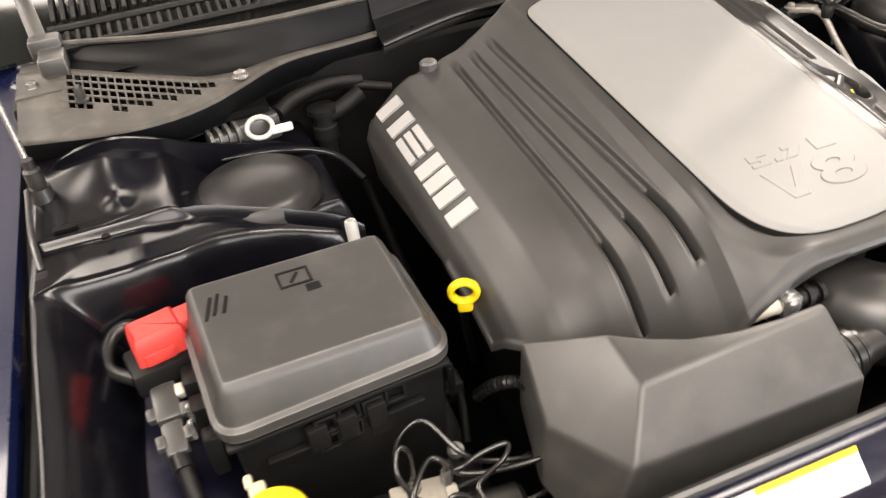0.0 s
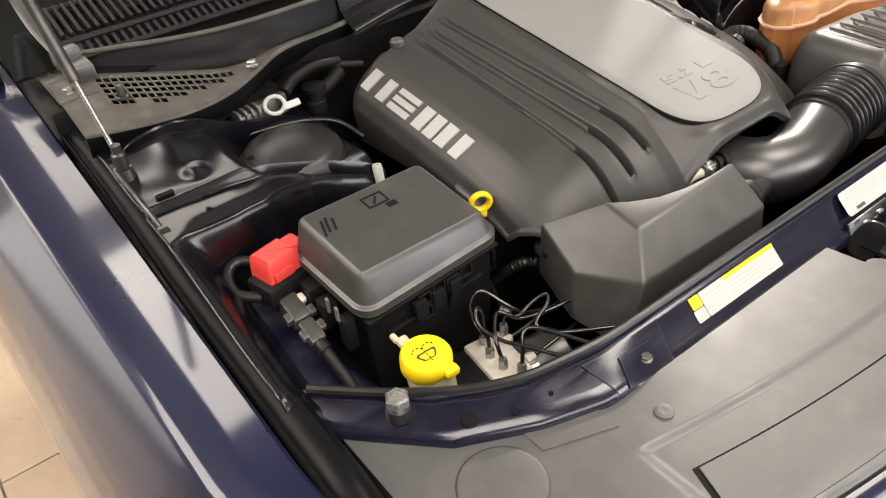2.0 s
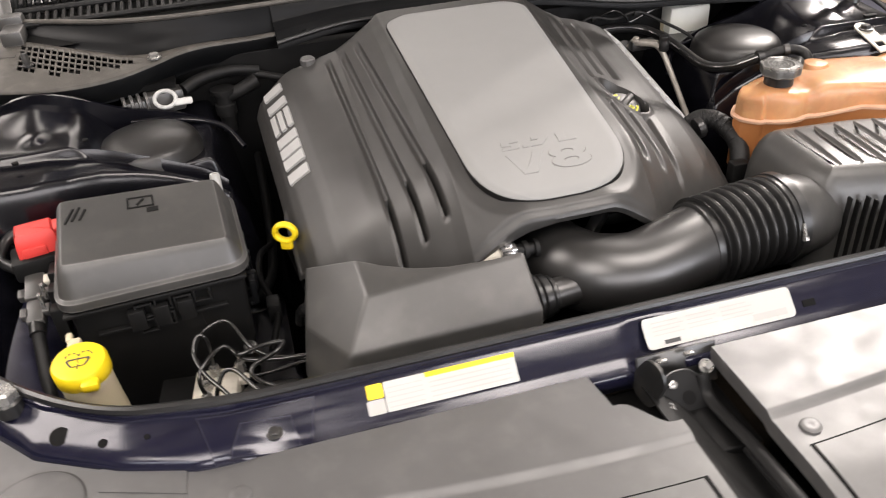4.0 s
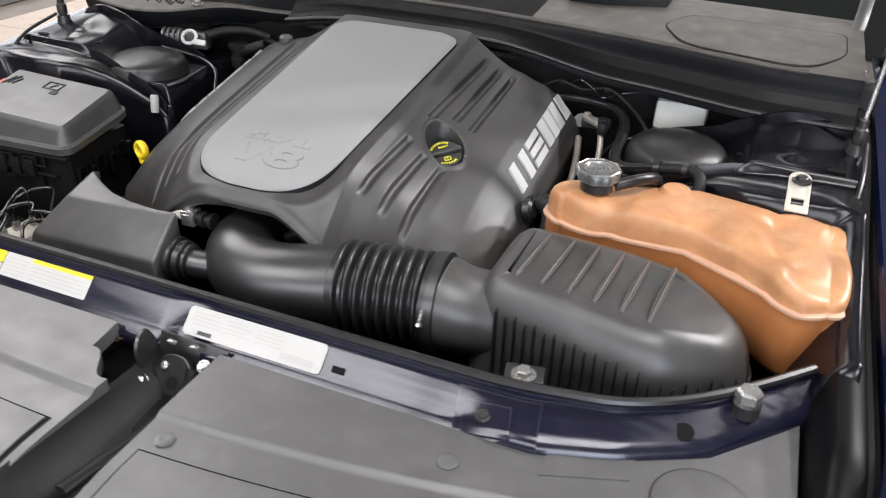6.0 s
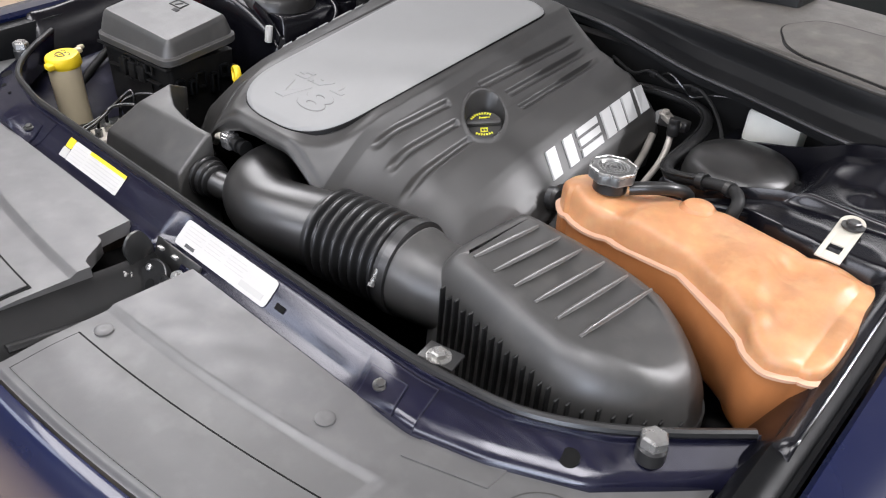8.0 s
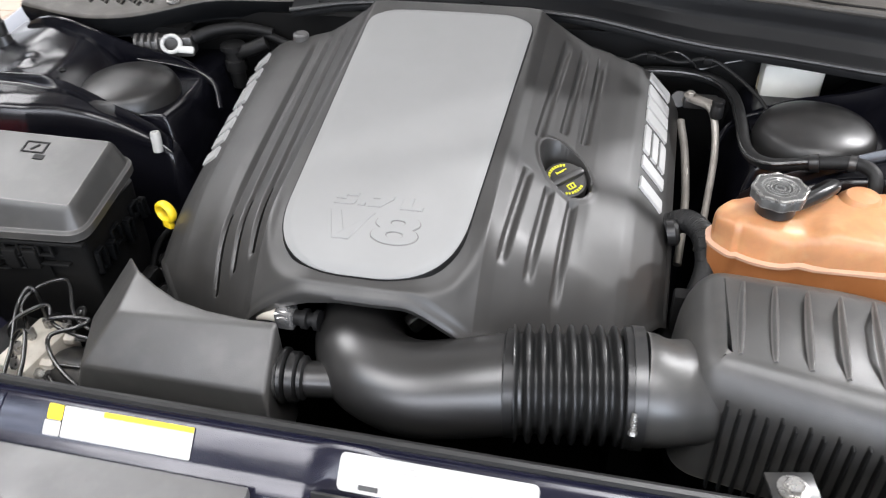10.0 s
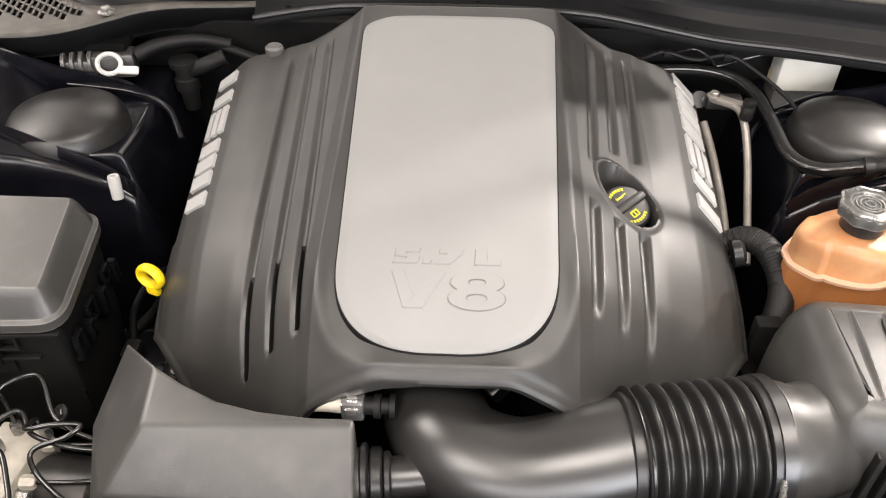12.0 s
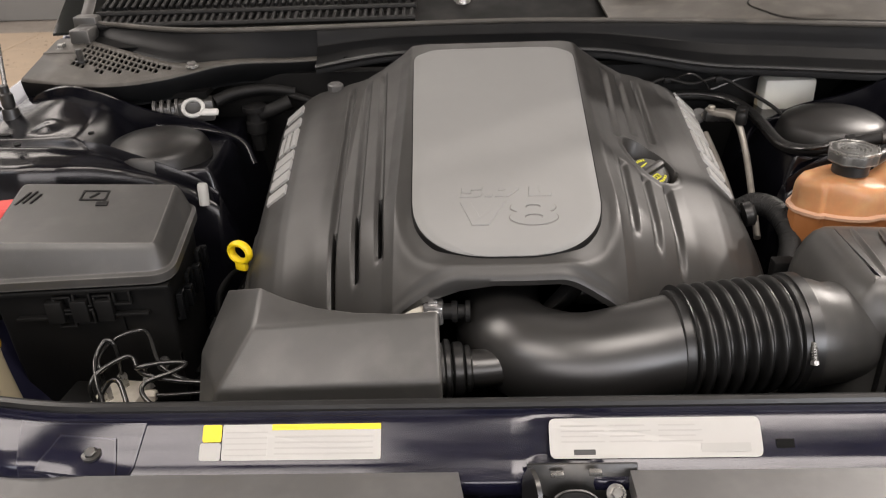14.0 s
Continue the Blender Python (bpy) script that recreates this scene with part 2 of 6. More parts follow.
def lathe(profile, n=32, m=None):
    """Turned shape: (radius, height) from bottom to top."""
    bm = rings([[(max(r, 1e-5) * math.cos(2 * math.pi * i / n), max(r, 1e-5) * math.sin(2 * math.pi * i / n), z) for i in range(n)] for r, z in profile])
    bmesh.ops.remove_doubles(bm, verts=bm.verts, dist=1e-5)
    return moved(bm, m or Matrix())


def spline(points, steps=8):
    ps = [Vector(p) for p in points]
    ps = [ps[0] * 2 - ps[1]] + ps + [ps[-1] * 2 - ps[-2]]
    out = []
    for i in range(1, len(ps) - 2):
        a, b, c, d = ps[i - 1 : i + 3]
        for k in range(steps):
            t = k / steps
            out.append(0.5 * (2 * b + (c - a) * t + (2 * a - 5 * b + 4 * c - d) * t * t + (3 * b - a - 3 * c + d) * t ** 3))
    return out + [ps[-2]]


def sweep(points, radius, n=14, steps=8, flat=1.0, smooth=True):
    """A tube along points; radius: a number or a function of 0..1."""
    ps = spline(points, steps) if smooth else [Vector(p) for p in points]
    loops, up = [], None
    for i, p in enumerate(ps):
        d = (ps[min(i + 1, len(ps) - 1)] - ps[max(i - 1, 0)]).normalized()
        if up is None:
            up = Vector((0, 0, 1)) if abs(d.z) < 0.9 else Vector((0, 1, 0))
        side = d.cross(up).normalized()
        up = side.cross(d).normalized()
        r = radius(i / (len(ps) - 1)) if callable(radius) else radius
        loops.append([p + side * math.cos(2 * math.pi * k / n) * r + up * math.sin(2 * math.pi * k / n) * r * flat for k in range(n)])
    return rings(loops)


def sheet(nu, nv, f, thick=0.0):
    """A surface f(u, v) with u and v from 0 to 1, thickened downwards."""
    bm = bmesh.new()
    vs = [[bm.verts.new(f(i / nu, j / nv)) for j in range(nv + 1)] for i in range(nu + 1)]
    for i in range(nu):
        for j in range(nv):
            bm.faces.new((vs[i][j], vs[i + 1][j], vs[i + 1][j + 1], vs[i][j + 1]))
    if thick:
        skirt(bm, lambda p: Vector((p.x, p.y, p.z - thick)))
    return bm


def skirt(bm, f):
    """Draws the open border on to f(border point)."""
    border = [e for e in bm.edges if e.is_boundary]
    made = bmesh.ops.extrude_edge_only(bm, edges=border)
    for v in made["geom"]:
        if isinstance(v, bmesh.types.BMVert):
            v.co = f(v.co.copy())
    return bm


def rounded(poly, r, seg=5):
    """A polygon in the plane with its corners rounded."""
    out = []
    n = len(poly)
    for i in range(n):
        p, a, b = Vector(poly[i]), Vector(poly[i - 1]), Vector(poly[(i + 1) % n])
        da, db = a - p, b - p
        k = min(r, da.length * 0.45, db.length * 0.45)
        s, e = p + da.normalized() * k, p + db.normalized() * k
        for t in (j / seg for j in range(seg + 1)):
            out.append(s * (1 - t) ** 2 + p * 2 * t * (1 - t) + e * t * t)
    return out


def prism(poly, levels, r=0.01, seg=5):
    """Stacked outlines: levels of (inset, z), the polygon counter-clockwise. z may be a function of x, y."""
    base = rounded(poly, r, seg)
    n = len(base)
    loops = []
    for inset, z in levels:
        loop = []
        for i, p in enumerate(base):
            d = base[(i + 1) % n] - base[i - 1]
            nrm = Vector((-d.y, d.x)).normalized() if d.length > 1e-9 else Vector((0, 0))
            q = p + nrm * inset
            loop.append((q.x, q.y, z(q.x, q.y) if callable(z) else z))
        loops.append(loop)
    return rings(loops)


def ease(a, b, x):
    t = min(1, max(0, (x - a) / (b - a)))
    return t * t * (3 - 2 * t)


def steps(x, table):
    """Straight lines through (x, value) pairs."""
    for (a, fa), (b, fb) in zip(table, table[1:]):
        if x <= b:
            return fa + (fb - fa) * max(0, (x - a) / (b - a))
    return table[-1][1]


def aim(p, normal, spin=0.0):
    """A pose at p with its z along normal."""
    return Matrix.Translation(p) @ Vector(normal).to_track_quat("Z", "Y").to_matrix().to_4x4() @ Matrix.Rotation(spin, 4, "Z")


def hexbolt(name, p, parent, r=0.008, h=0.006, normal=(0, 0, 1), mat=None, washer=True, label=""):
    prof = [(r * 1.0, 0), (r, h * 0.8), (r * 0.8, h)]
    bm = lathe(prof, 6)
    if washer:
        bm = merged(bm, lathe([(r * 1.5, -0.002), (r * 1.5, 0.0005), (r * 1.2, 0.001)], 20))
    return part(name, moved(bm, aim(p, normal)), mat or STEEL, parent, label, smooth=30)


def text_mesh(text, size, depth, bold=0.0):
    """Raised letters as a bmesh, lying in the plane from the lower left."""
    cu = bpy.data.curves.new("text", "FONT")
    cu.body, cu.size, cu.extrude, cu.offset, cu.resolution_u = text, size, depth, bold, 5
    tmp = bpy.data.objects.new("text", cu)
    scene.collection.objects.link(tmp)
    me = bpy.data.meshes.new_from_object(tmp.evaluated_get(bpy.context.evaluated_depsgraph_get()))
    bm = bmesh.new()
    bm.from_mesh(me)
    bpy.data.objects.remove(tmp)
    bpy.data.curves.remove(cu)
    bpy.data.meshes.remove(me)
    return bm


def spread(poly, d):
    """The corners of a polygon, moved d outwards along their bisectors."""
    pts = [Vector(p) for p in poly]
    turn = sum(a.x * b.y - b.x * a.y for a, b in zip(pts, pts[1:] + pts[:1]))
    side = 1 if turn > 0 else -1
    out = []
    for i, p in enumerate(pts):
        e, f = (p - pts[i - 1]).normalized(), (pts[(i + 1) % len(pts)] - p).normalized()
        m, n = Vector((e.y, -e.x)) * side, Vector((f.y, -f.x)) * side
        out.append(p + (m + n) * (d / max(0.35, 1 + m.dot(n))))
    return out


# ---- room ----
def wall(name, cx, cy, cz, sx, sy, sz, mat, label):
    return tagged(part(name, box(cx, cy, cz, sx, sy, sz), mat, smooth=0), label, "wall", kind="structure")


floor = tagged(part("floor", box(0, 1.0, -0.06, 9.2, 11.2, 0.1), GROUT, smooth=0), "beige ceramic tile floor with thin grey joints", "floor", kind="structure")
wall("wall_north", 0, 6.6, 1.6, 9.2, 0.15, 3.2, WALLP, "plain grey painted workshop wall")
wall("wall_south", 0, -4.6, 1.6, 9.2, 0.15, 3.2, WALLP, "plain grey painted workshop wall")
wall("wall_east", 4.6, 1.0, 1.6, 0.15, 11.05, 3.2, WALLP, "plain grey painted workshop wall")
wall("wall_west", -4.6, 1.0, 1.6, 0.15, 11.05, 3.2, WALLP, "plain grey painted workshop wall")
tagged(part("ceiling", box(0, 1.0, 3.27, 9.2, 11.2, 0.12), CEIL, smooth=0), "grey painted flat ceiling", "ceiling", kind="structure")


# ---- car body ----
def fender_z(y):
    return 0.925 + 0.085 * y


def front_edge(ax):
    return steps(ax, [(0, -0.105), (0.48, -0.105), (0.56, -0.08), (0.65, -0.034), (0.72, 0.04), (0.79, 0.12)])


def rear_edge(ax):
    return steps(ax, [(0, -0.046), (0.45, -0.046), (0.55, -0.028), (0.64, 0.02), (0.72, 0.1), (0.79, 0.17)])


car = thing("car", "dark navy car with its bonnet open, parked on the tiled floor", "car")


def fender(s):
    sec = [(0.802, -0.03), (0.803, -0.008), (0.808, -0.001), (0.845, -0.004), (0.884, -0.0115), (0.8885, -0.0145), (0.8915, -0.019), (0.945, -0.1), (0.957, -0.122), (0.972, -0.16), (0.99, -0.23), (0.998, -0.32), (0.98, -0.47), (0.93, -0.64)]

    def f(u, v):
        y = -0.38 + 2.0 * v
        k = u * (len(sec) - 1)
        i = min(int(k), len(sec) - 2)
        a, b = sec[i], sec[i + 1]
        x, z = a[0] + (b[0] - a[0]) * (k - i), a[1] + (b[1] - a[1]) * (k - i)
        back = max(0.0, 0.05 - y)
        x -= 0.5 * back * back + 0.12 * back * ease(0.8, 0.9, x)
        x += min(0.02, 0.028 * max(0.0, y - 0.05)) * ease(0.83, 0.88, x)
        zz = fender_z(y) - 0.55 * max(0, -y - 0.05) ** 2
        return Vector((s * x, y, zz + z))

    return sheet(52, 60, f, 0.0)


for s in (-1, 1):
    ob = part("fender", fender(s), NAVY, car, "glossy dark navy front wing", smooth=30)
    sol = ob.modifiers.new("thickness", "SOLIDIFY")
    sol.thickness, sol.offset = 0.002, -1


def rail(s):
    prof = [(0.73, -0.12), (0.742, -0.05), (0.753, -0.02), (0.759, -0.011), (0.77, -0.008), (0.784, -0.011), (0.79, -0.018), (0.7955, -0.018), (0.799, -0.013), (0.8005, -0.05)]
    loops = []
    for j in range(41):
        y = -0.1 + 1.3 * j / 40
        z = fender_z(y) + 0.028 * ease(0.3, 0.6, y)
        loops.append([Vector((s * x, y, z + dz - 0.03 * ease(-0.02, -0.1, y))) for x, dz in prof])
    return rings(loops, close=False, cap=False)


for s in (-1, 1):
    ob = part("gutter_rail", rail(s), TRAY, car, "black painted gutter along the wing", smooth=40)
    ob.modifiers.new("thickness", "SOLIDIFY").thickness = 0.002


def cross_profile(ax):
    mid = [(0.0, 0.835), (0.0, 0.852), (0.06, 0.858), (0.3, 0.8632), (0.36, 0.8665), (0.76, 0.8885), (0.84, 0.8915), (0.87, 0.892), (0.885, 0.8985), (0.97, 0.9), (1.0, 0.897), (1.0, 0.85)]
    end = [(0.0, 0.84), (0.0, 0.862), (0.05, 0.872), (0.14, 0.879), (0.36, 0.8835), (0.76, 0.891), (0.84, 0.8925), (0.87, 0.893), (0.885, 0.9), (0.97, 0.902), (1.0, 0.899), (1.0, 0.85)]
    k = ease(0.36, 0.47, ax)
    return [(a[0] + (b[0] - a[0]) * k, a[1] + (b[1] - a[1]) * k) for a, b in zip(mid, end)]


def cross_at(x, f):
    """A place on the crossmember's face, f from its front to its rear edge."""
    ax = abs(x)
    return Vector((x, front_edge(ax) + f * (rear_edge(ax) - front_edge(ax)), steps(f, cross_profile(ax)[1:-1])))


loops = []
for i in range(121):
    x = -0.765 + 1.53 * i / 120
    ax = abs(x)
    yf, yr = front_edge(ax), rear_edge(ax)
    notch = 0.016 * ease(0.03, 0.018, abs(x - 0.03))
    loops.append([Vector((x, yf + notch * (1 - f) + f * (yr - yf), z)) for f, z in cross_profile(ax)])
xm = rings(loops, close=False, cap=False)
cross = part("crossmember", xm, BAY, car, "glossy navy radiator crossmember with scuffs", smooth=50)
cross.modifiers.new("thickness", "SOLIDIFY").thickness = 0.002
part("seal", sweep([cross_at(-0.74 + 1.48 * i / 24, 0.94) + Vector((0, 0, 0.0035)) for i in range(25)], 0.0055, 8, 3), RUBBER, car, "black rubber edge seal")
for s in (-1, 1):
    # stepped bracket plate on the crossmember
    for name, xa, xb, ka, kb, fa, fb, h in (("overlap_plate", *((0.391, 0.484, 0.008, 0.008) if s > 0 else (0.369, 0.466, 0.012, -0.014)), 0.03, 0.8, 0.0016), ("pressed_panel", *((0.401, 0.455, 0.008, 0.008) if s > 0 else (0.378, 0.45, -0.006, 0.014)), 0.06, 0.6, 0.0036)):
        bm = sheet(8, 12, lambda u, v: cross_at(s * (xa + (xb - xa) * u - (ka + (kb - ka) * u) * v), fa + (fb - fa) * v) + Vector((0, -0.3 * h, h)), 0.003)
        part(name, bm, BAY, car, "stepped navy pressing on the crossmember", smooth=30)
    hexbolt("bolt", cross_at(0.42 if s > 0 else -0.404, 0.36) + Vector((0, 0, 0.005)), car, 0.006, 0.004, (0, -0.2, 1), DARKSTEEL)
    # bonnet rest
    p = cross_at(s * 0.675, 0.6)
    b = hexbolt("bonnet_stop", (s * 0.675, p.y, p.z + 0.018), car, 0.0142, 0.013, mat=STEEL, washer=False, label="grey hexagonal bonnet stop")
    part("stem", lathe([(0.015, 0), (0.015, 0.016), (0.011, 0.02)], 20, Matrix.Translation((s * 0.675, p.y, p.z - 0.001))), RUBBER, b)
    for x, f, r in ((0.62, 0.42, 0.013), (0.575, 0.4, 0.006), (0.53, 0.55, 0.0035)):
        if s > 0 and r < 0.01:
            continue
        q = cross_at(s * x, f)
        up = (cross_at(s * x + 0.01, f) - cross_at(s * x - 0.01, f)).cross(cross_at(s * x, f + 0.06) - cross_at(s * x, f - 0.06))
        part("hole", lathe([(r * 0.8, -0.001), (r * 0.8, 0.0012)], 24, aim(q, up)), VOID, car, "dark drilled hole")
q = cross_at(0.24, 0.48)
part("slot", box(0, 0, 0.0008, 0.016, 0.008, 0.0016, m=aim(q, (0, -0.68, 0.73))), VOID, car, "dark rectangular slot", smooth=0)


SHELF = [(0.36, 0.6), (0.40, 0.84), (0.42, 0.9), (0.455, 0.925), (0.52, 0.952), (0.589, 0.973), (0.62, 0.98), (0.664, 0.985), (0.78, 0.986)]
SHELF_FRONT = [(0.36, 0.43), (0.5, 0.43), (0.55, 0.426), (0.59, 0.415), (0.63, 0.396), (0.68, 0.385), (0.78, 0.38)]


def apron(s):
    def f(u, v):
        ax = 0.36 + 0.42 * u
        edge = steps(ax, SHELF_FRONT)
        y = steps(v, [(0, -0.02), (0.3, edge - 0.062), (0.52, edge), (0.6, 0.446), (0.66, 0.456), (1.0, 0.7)])
        top = 0.945 + 0.053 * ease(0.56, 0.635, ax)
        top += 0.03 * ease(0.45, 0.6, y) * ease(0.56, 0.7, ax) * (1 - 0.7 * ease(0.68, 0.79, ax))
        top += 0.005 * ease(0.026, 0.0, math.hypot(ax - 0.685, y - 0.495)) + 0.0014 * math.sin(31 * ax + 9 * y) * math.sin(47 * y - 8 * ax) * ease(0.56, 0.62, ax) - 0.004 * math.sin(math.pi * min(1, max(0, (y - 0.456) / 0.12)))
        top -= 0.3 * ease(0.44, 0.37, ax)
        wall = 0.985 - 0.3 * ease(0.78, 0.61, ax) - 0.05 * ease(0.4, 0.1, y)
        drop = steps(ax, SHELF) - 0.004 * ease(edge + 0.03, edge, y) - 0.34 * ease(edge + 0.004, edge - 0.058, y) ** 1.3
        low = 0.5 * (wall + drop + math.sqrt((wall - drop) ** 2 + 0.0006))
        low = min(low, steps(ax, SHELF) + 0.002) - 0.22 * ease(0.1, 0.0, y)
        k = ease(0.446, 0.456, y)
        return Vector((s * ax, y, low + (top - low) * k))

    return sheet(90, 150, f)


for s in (-1, 1):
    ob = part("inner_wing", apron(s), INNER, car, "glossy dark inner wing with the suspension tower", smooth=60)
    ob.modifiers.new("thickness", "SOLIDIFY").thickness = 0.002
    path = [(0.715, 0.452, 0.998), (0.664, 0.459, 0.998), (0.62, 0.452, 0.993), (0.589, 0.452, 0.987), (0.52, 0.44, 0.967), (0.455, 0.434, 0.94), (0.42, 0.43, 0.915)]
    ps = spline(path, 8)
    bm = rings([[Vector((s * p.x, p.y - 0.002, p.z - 0.05)), Vector((s * p.x, p.y - 0.001, p.z - 0.012)), Vector((s * p.x, p.y + 0.004, p.z)), Vector((s * p.x, p.y + 0.007, p.z - 0.001)), Vector((s * p.x, p.y + 0.002, p.z - 0.014)), Vector((s * p.x, p.y + 0.001, p.z - 0.05))] for p in ps])
    part("tower_flange", bm, INNER, car, "wavy upright flange in front of the tower", smooth=40)
    ps = spline([(0.765, 0.6, 1.004), (0.738, 0.592, 1.026), (0.685, 0.58, 1.04), (0.635, 0.578, 1.03), (0.565, 0.596, 0.992), (0.49, 0.608, 0.968), (0.43, 0.595, 0.946)], 8)
    bm = rings([[Vector((s * p.x, p.y, p.z - 0.05)), Vector((s * p.x, p.y - 0.002, p.z)), Vector((s * p.x, p.y + 0.003, p.z + 0.001)), Vector((s * p.x, p.y + 0.012, p.z - 0.004)), Vector((s * p.x, p.y + 0.014, p.z - 0.05))] for p in ps])
    part("rear_flange", bm, INNER, car, "folded flange behind the tower", smooth=40)
    for hx, hy in ((0.70, 0.43), (0.715, 0.535), (0.61, 0.475)):
        part("tower_hole", lathe([(0.0045, -0.002), (0.0045, 0.001)], 14, Matrix.Translation((s * hx, hy, 0.9985))), VOID, car)
    part("tower_slot", prism([(-0.013, -0.005), (0.013, -0.005), (0.013, 0.005), (-0.013, 0.005)], [(0, -0.002), (0, 0.001)], 0.0045), VOID, car)
    car.children[-1].location = (s * 0.742, 0.468, 1.0005)
    for k in range(9):
        part("stamped_mark", box(s * (0.665 + 0.0065 * k), 0.418, 0.9842, 0.004, 0.007, 0.0016, 0.0004), INNER, car, smooth=0)

def arch_top(u, v):
    x, y = -0.75 + 0.17 * u, 0.03 + 0.36 * v
    return Vector((x, y, 0.872 - 0.02 * u - 0.16 * u ** 3 - 0.05 * (1 - v) ** 2 + 0.012 * ease(0.85, 1.0, v)))


part("wheel_arch", sheet(24, 30, arch_top, 0.003), MOTTLED_NAVY, car, "glossy navy wheel arch below the terminal", smooth=60)

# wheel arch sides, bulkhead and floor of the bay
# these take the near-black colour, so the shade down here is painted in
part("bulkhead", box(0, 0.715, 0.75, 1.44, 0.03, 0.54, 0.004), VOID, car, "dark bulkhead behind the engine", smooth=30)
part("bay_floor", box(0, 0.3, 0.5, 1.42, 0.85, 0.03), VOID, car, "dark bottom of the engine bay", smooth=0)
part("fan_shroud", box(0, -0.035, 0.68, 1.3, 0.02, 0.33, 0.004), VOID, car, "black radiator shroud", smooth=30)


# front sight shield
def shield_edge(x):
    return -0.352 + 0.2 * x * x


def soft_y(x):
    return -0.213 + 0.2 * x * x


def hard_y(x):
    return -0.264 + 0.215 * x * x


def shield_z(x, y):
    z = 0.867 - 0.006 * ease(-0.28, -0.36, y)
    k = ease(0.506, 0.497, abs(x))
    return z - 0.005 * k * ease(soft_y(x) + 0.005, soft_y(x) - 0.008, y)


def shield_top(x):
    """Rear edge of the shield, with the opening beside the latch."""
    if -0.058 < x < 0.05:
        return -0.152 - 0.04 * ease(-0.045, -0.005, x)
    return front_edge(abs(x)) + 0.003


def shield(x0, x1):
    def f(u, v):
        x = x0 + (x1 - x0) * u
        lines = [shield_edge(x), shield_edge(x) + 0.006, soft_y(x) - 0.012, soft_y(x) - 0.006, soft_y(x), soft_y(x) + 0.008, shield_top(x)]
        k = v * (len(lines) - 1)
        i = min(int(k), len(lines) - 2)
        y = lines[i] + (max(lines[i + 1], lines[i]) - lines[i]) * (k - i)
        return Vector((x, y, shield_z(x, y) - 0.006 * ease(0.006, 0, y - shield_edge(x))))

    bm = sheet(100, 48, f)
    return skirt(bm, lambda p: Vector((p.x, p.y, p.z - 0.02)))


def inset(xa, xb, slant, gap, lift):
    """The lower field of the shield, between its hard line and the front edge."""
    def f(u, v):
        y0 = shield_edge(xa + (xb - xa) * u) + 0.012
        x = xa + (xb - xa) * u
        y1 = hard_y(x) + gap
        y = y0 + (y1 - y0) * v
        return Vector((x + slant * u * (y1 - y), y, shield_z(x, y) + lift))

    return sheet(60, 10, f, 0.006)


for x0, x1 in ((-0.735, 0.006), (0.094, 0.735)):
    part("sight_shield", shield(x0, x1), SHIELD, car, "weathered grey-black plastic shield ahead of the radiator", smooth=40)
for xa, xb, sl in ((0.112, 0.518, 0.35), (-0.012, -0.472, -0.35)):
    e = 0.003 if xb > xa else -0.006
    part("shield_groove", inset(xa - e, xb + e, sl, 0.003, 0.0006), VOID, car, "dark joint round the inset panel", smooth=40)
    part("shield_inset", inset(xa, xb, sl, 0.0, 0.0022), SHIELD, car, "weathered grey inset panel", smooth=40)
for x in (-0.64, 0.65):
    for r0, r1, z, m in ((0.047, 0.0495, 0.0004, COVER), (0.0, 0.047, 0.0016, SHIELD)):
        part("access_disc", moved(lathe([(r1, -0.003), (r1, z), (r1 - 0.003, z + 0.0006), (0, z + 0.0006)], 40), Matrix.Translation((x, -0.102, shield_z(x, -0.102)))), m, car, "round moulded access disc")
for s in (-1, 1):
    part("shield_pad", sheet(10, 6, lambda u, v: Vector((s * (0.495 + 0.085 * u), -0.128 + 0.03 * u + 0.04 * v, 0.8685)), 0.004), SHIELD, car, smooth=30)
# channel and block are blacker than the shield; the hollow's shade is their colour
part("latch_channel", sheet(10, 20, lambda u, v: Vector((0.0 + 0.1 * u, -0.36 + 0.27 * v, 0.861 - 0.04 * ease(0, 0.75, u) - 0.014 * v)), 0.003), DULL, car, "recessed channel below the latch", smooth=60)
part("latch_recess", box(0.012, -0.155, 0.805, 0.17, 0.115, 0.04, 0.003), VOID, car, "near-black block painting in the shade round the latch", smooth=0)
for x, y in ((0.407, -0.149), (0.125, -0.238), (-0.444, -0.146)):
    part("push_pin", lathe([(0.011, 0), (0.011, 0.002), (0.007, 0.0035), (0.003, 0.0025)], 20, Matrix.Translation((x, y, shield_z(x, y)))), SHIELD, car, "round plastic push pin")


# bumper skin below the shield
def bumper(u, v):
    x = -0.9 + 1.8 * u
    a = 0.5 * math.pi * v
    return Vector((x, shield_edge(x) * 1.0 - 0.004 - 0.09 * math.sin(a) + 0.3 * max(0, abs(x) - 0.6) ** 1.5, 0.852 - 0.18 * (1 - math.cos(a)) - 0.35 * v * v))


part("bumper", sheet(60, 20, bumper, 0.004), NAVY, car, "navy bumper and grille surround", smooth=60)


# bonnet standing open
def bonnet(u, v, drop=0.0):
    x = (-0.72 + 1.44 * u) * (1 - 0.06 * v * v)
    d = 0.98 * v
    arch = 1 - (2 * u - 1) ** 2
    return Vector((x, 0.8 - d * math.cos(radians(81)) + 0.03 * arch - drop, 1.3 + d * math.sin(radians(81)) + 0.02 * arch))


hood = part("bonnet", sheet(30, 24, bonnet, 0.0), NAVY, car, "open navy bonnet seen from below", smooth=60)
hood.modifiers.new("thickness", "SOLIDIFY").thickness = 0.012
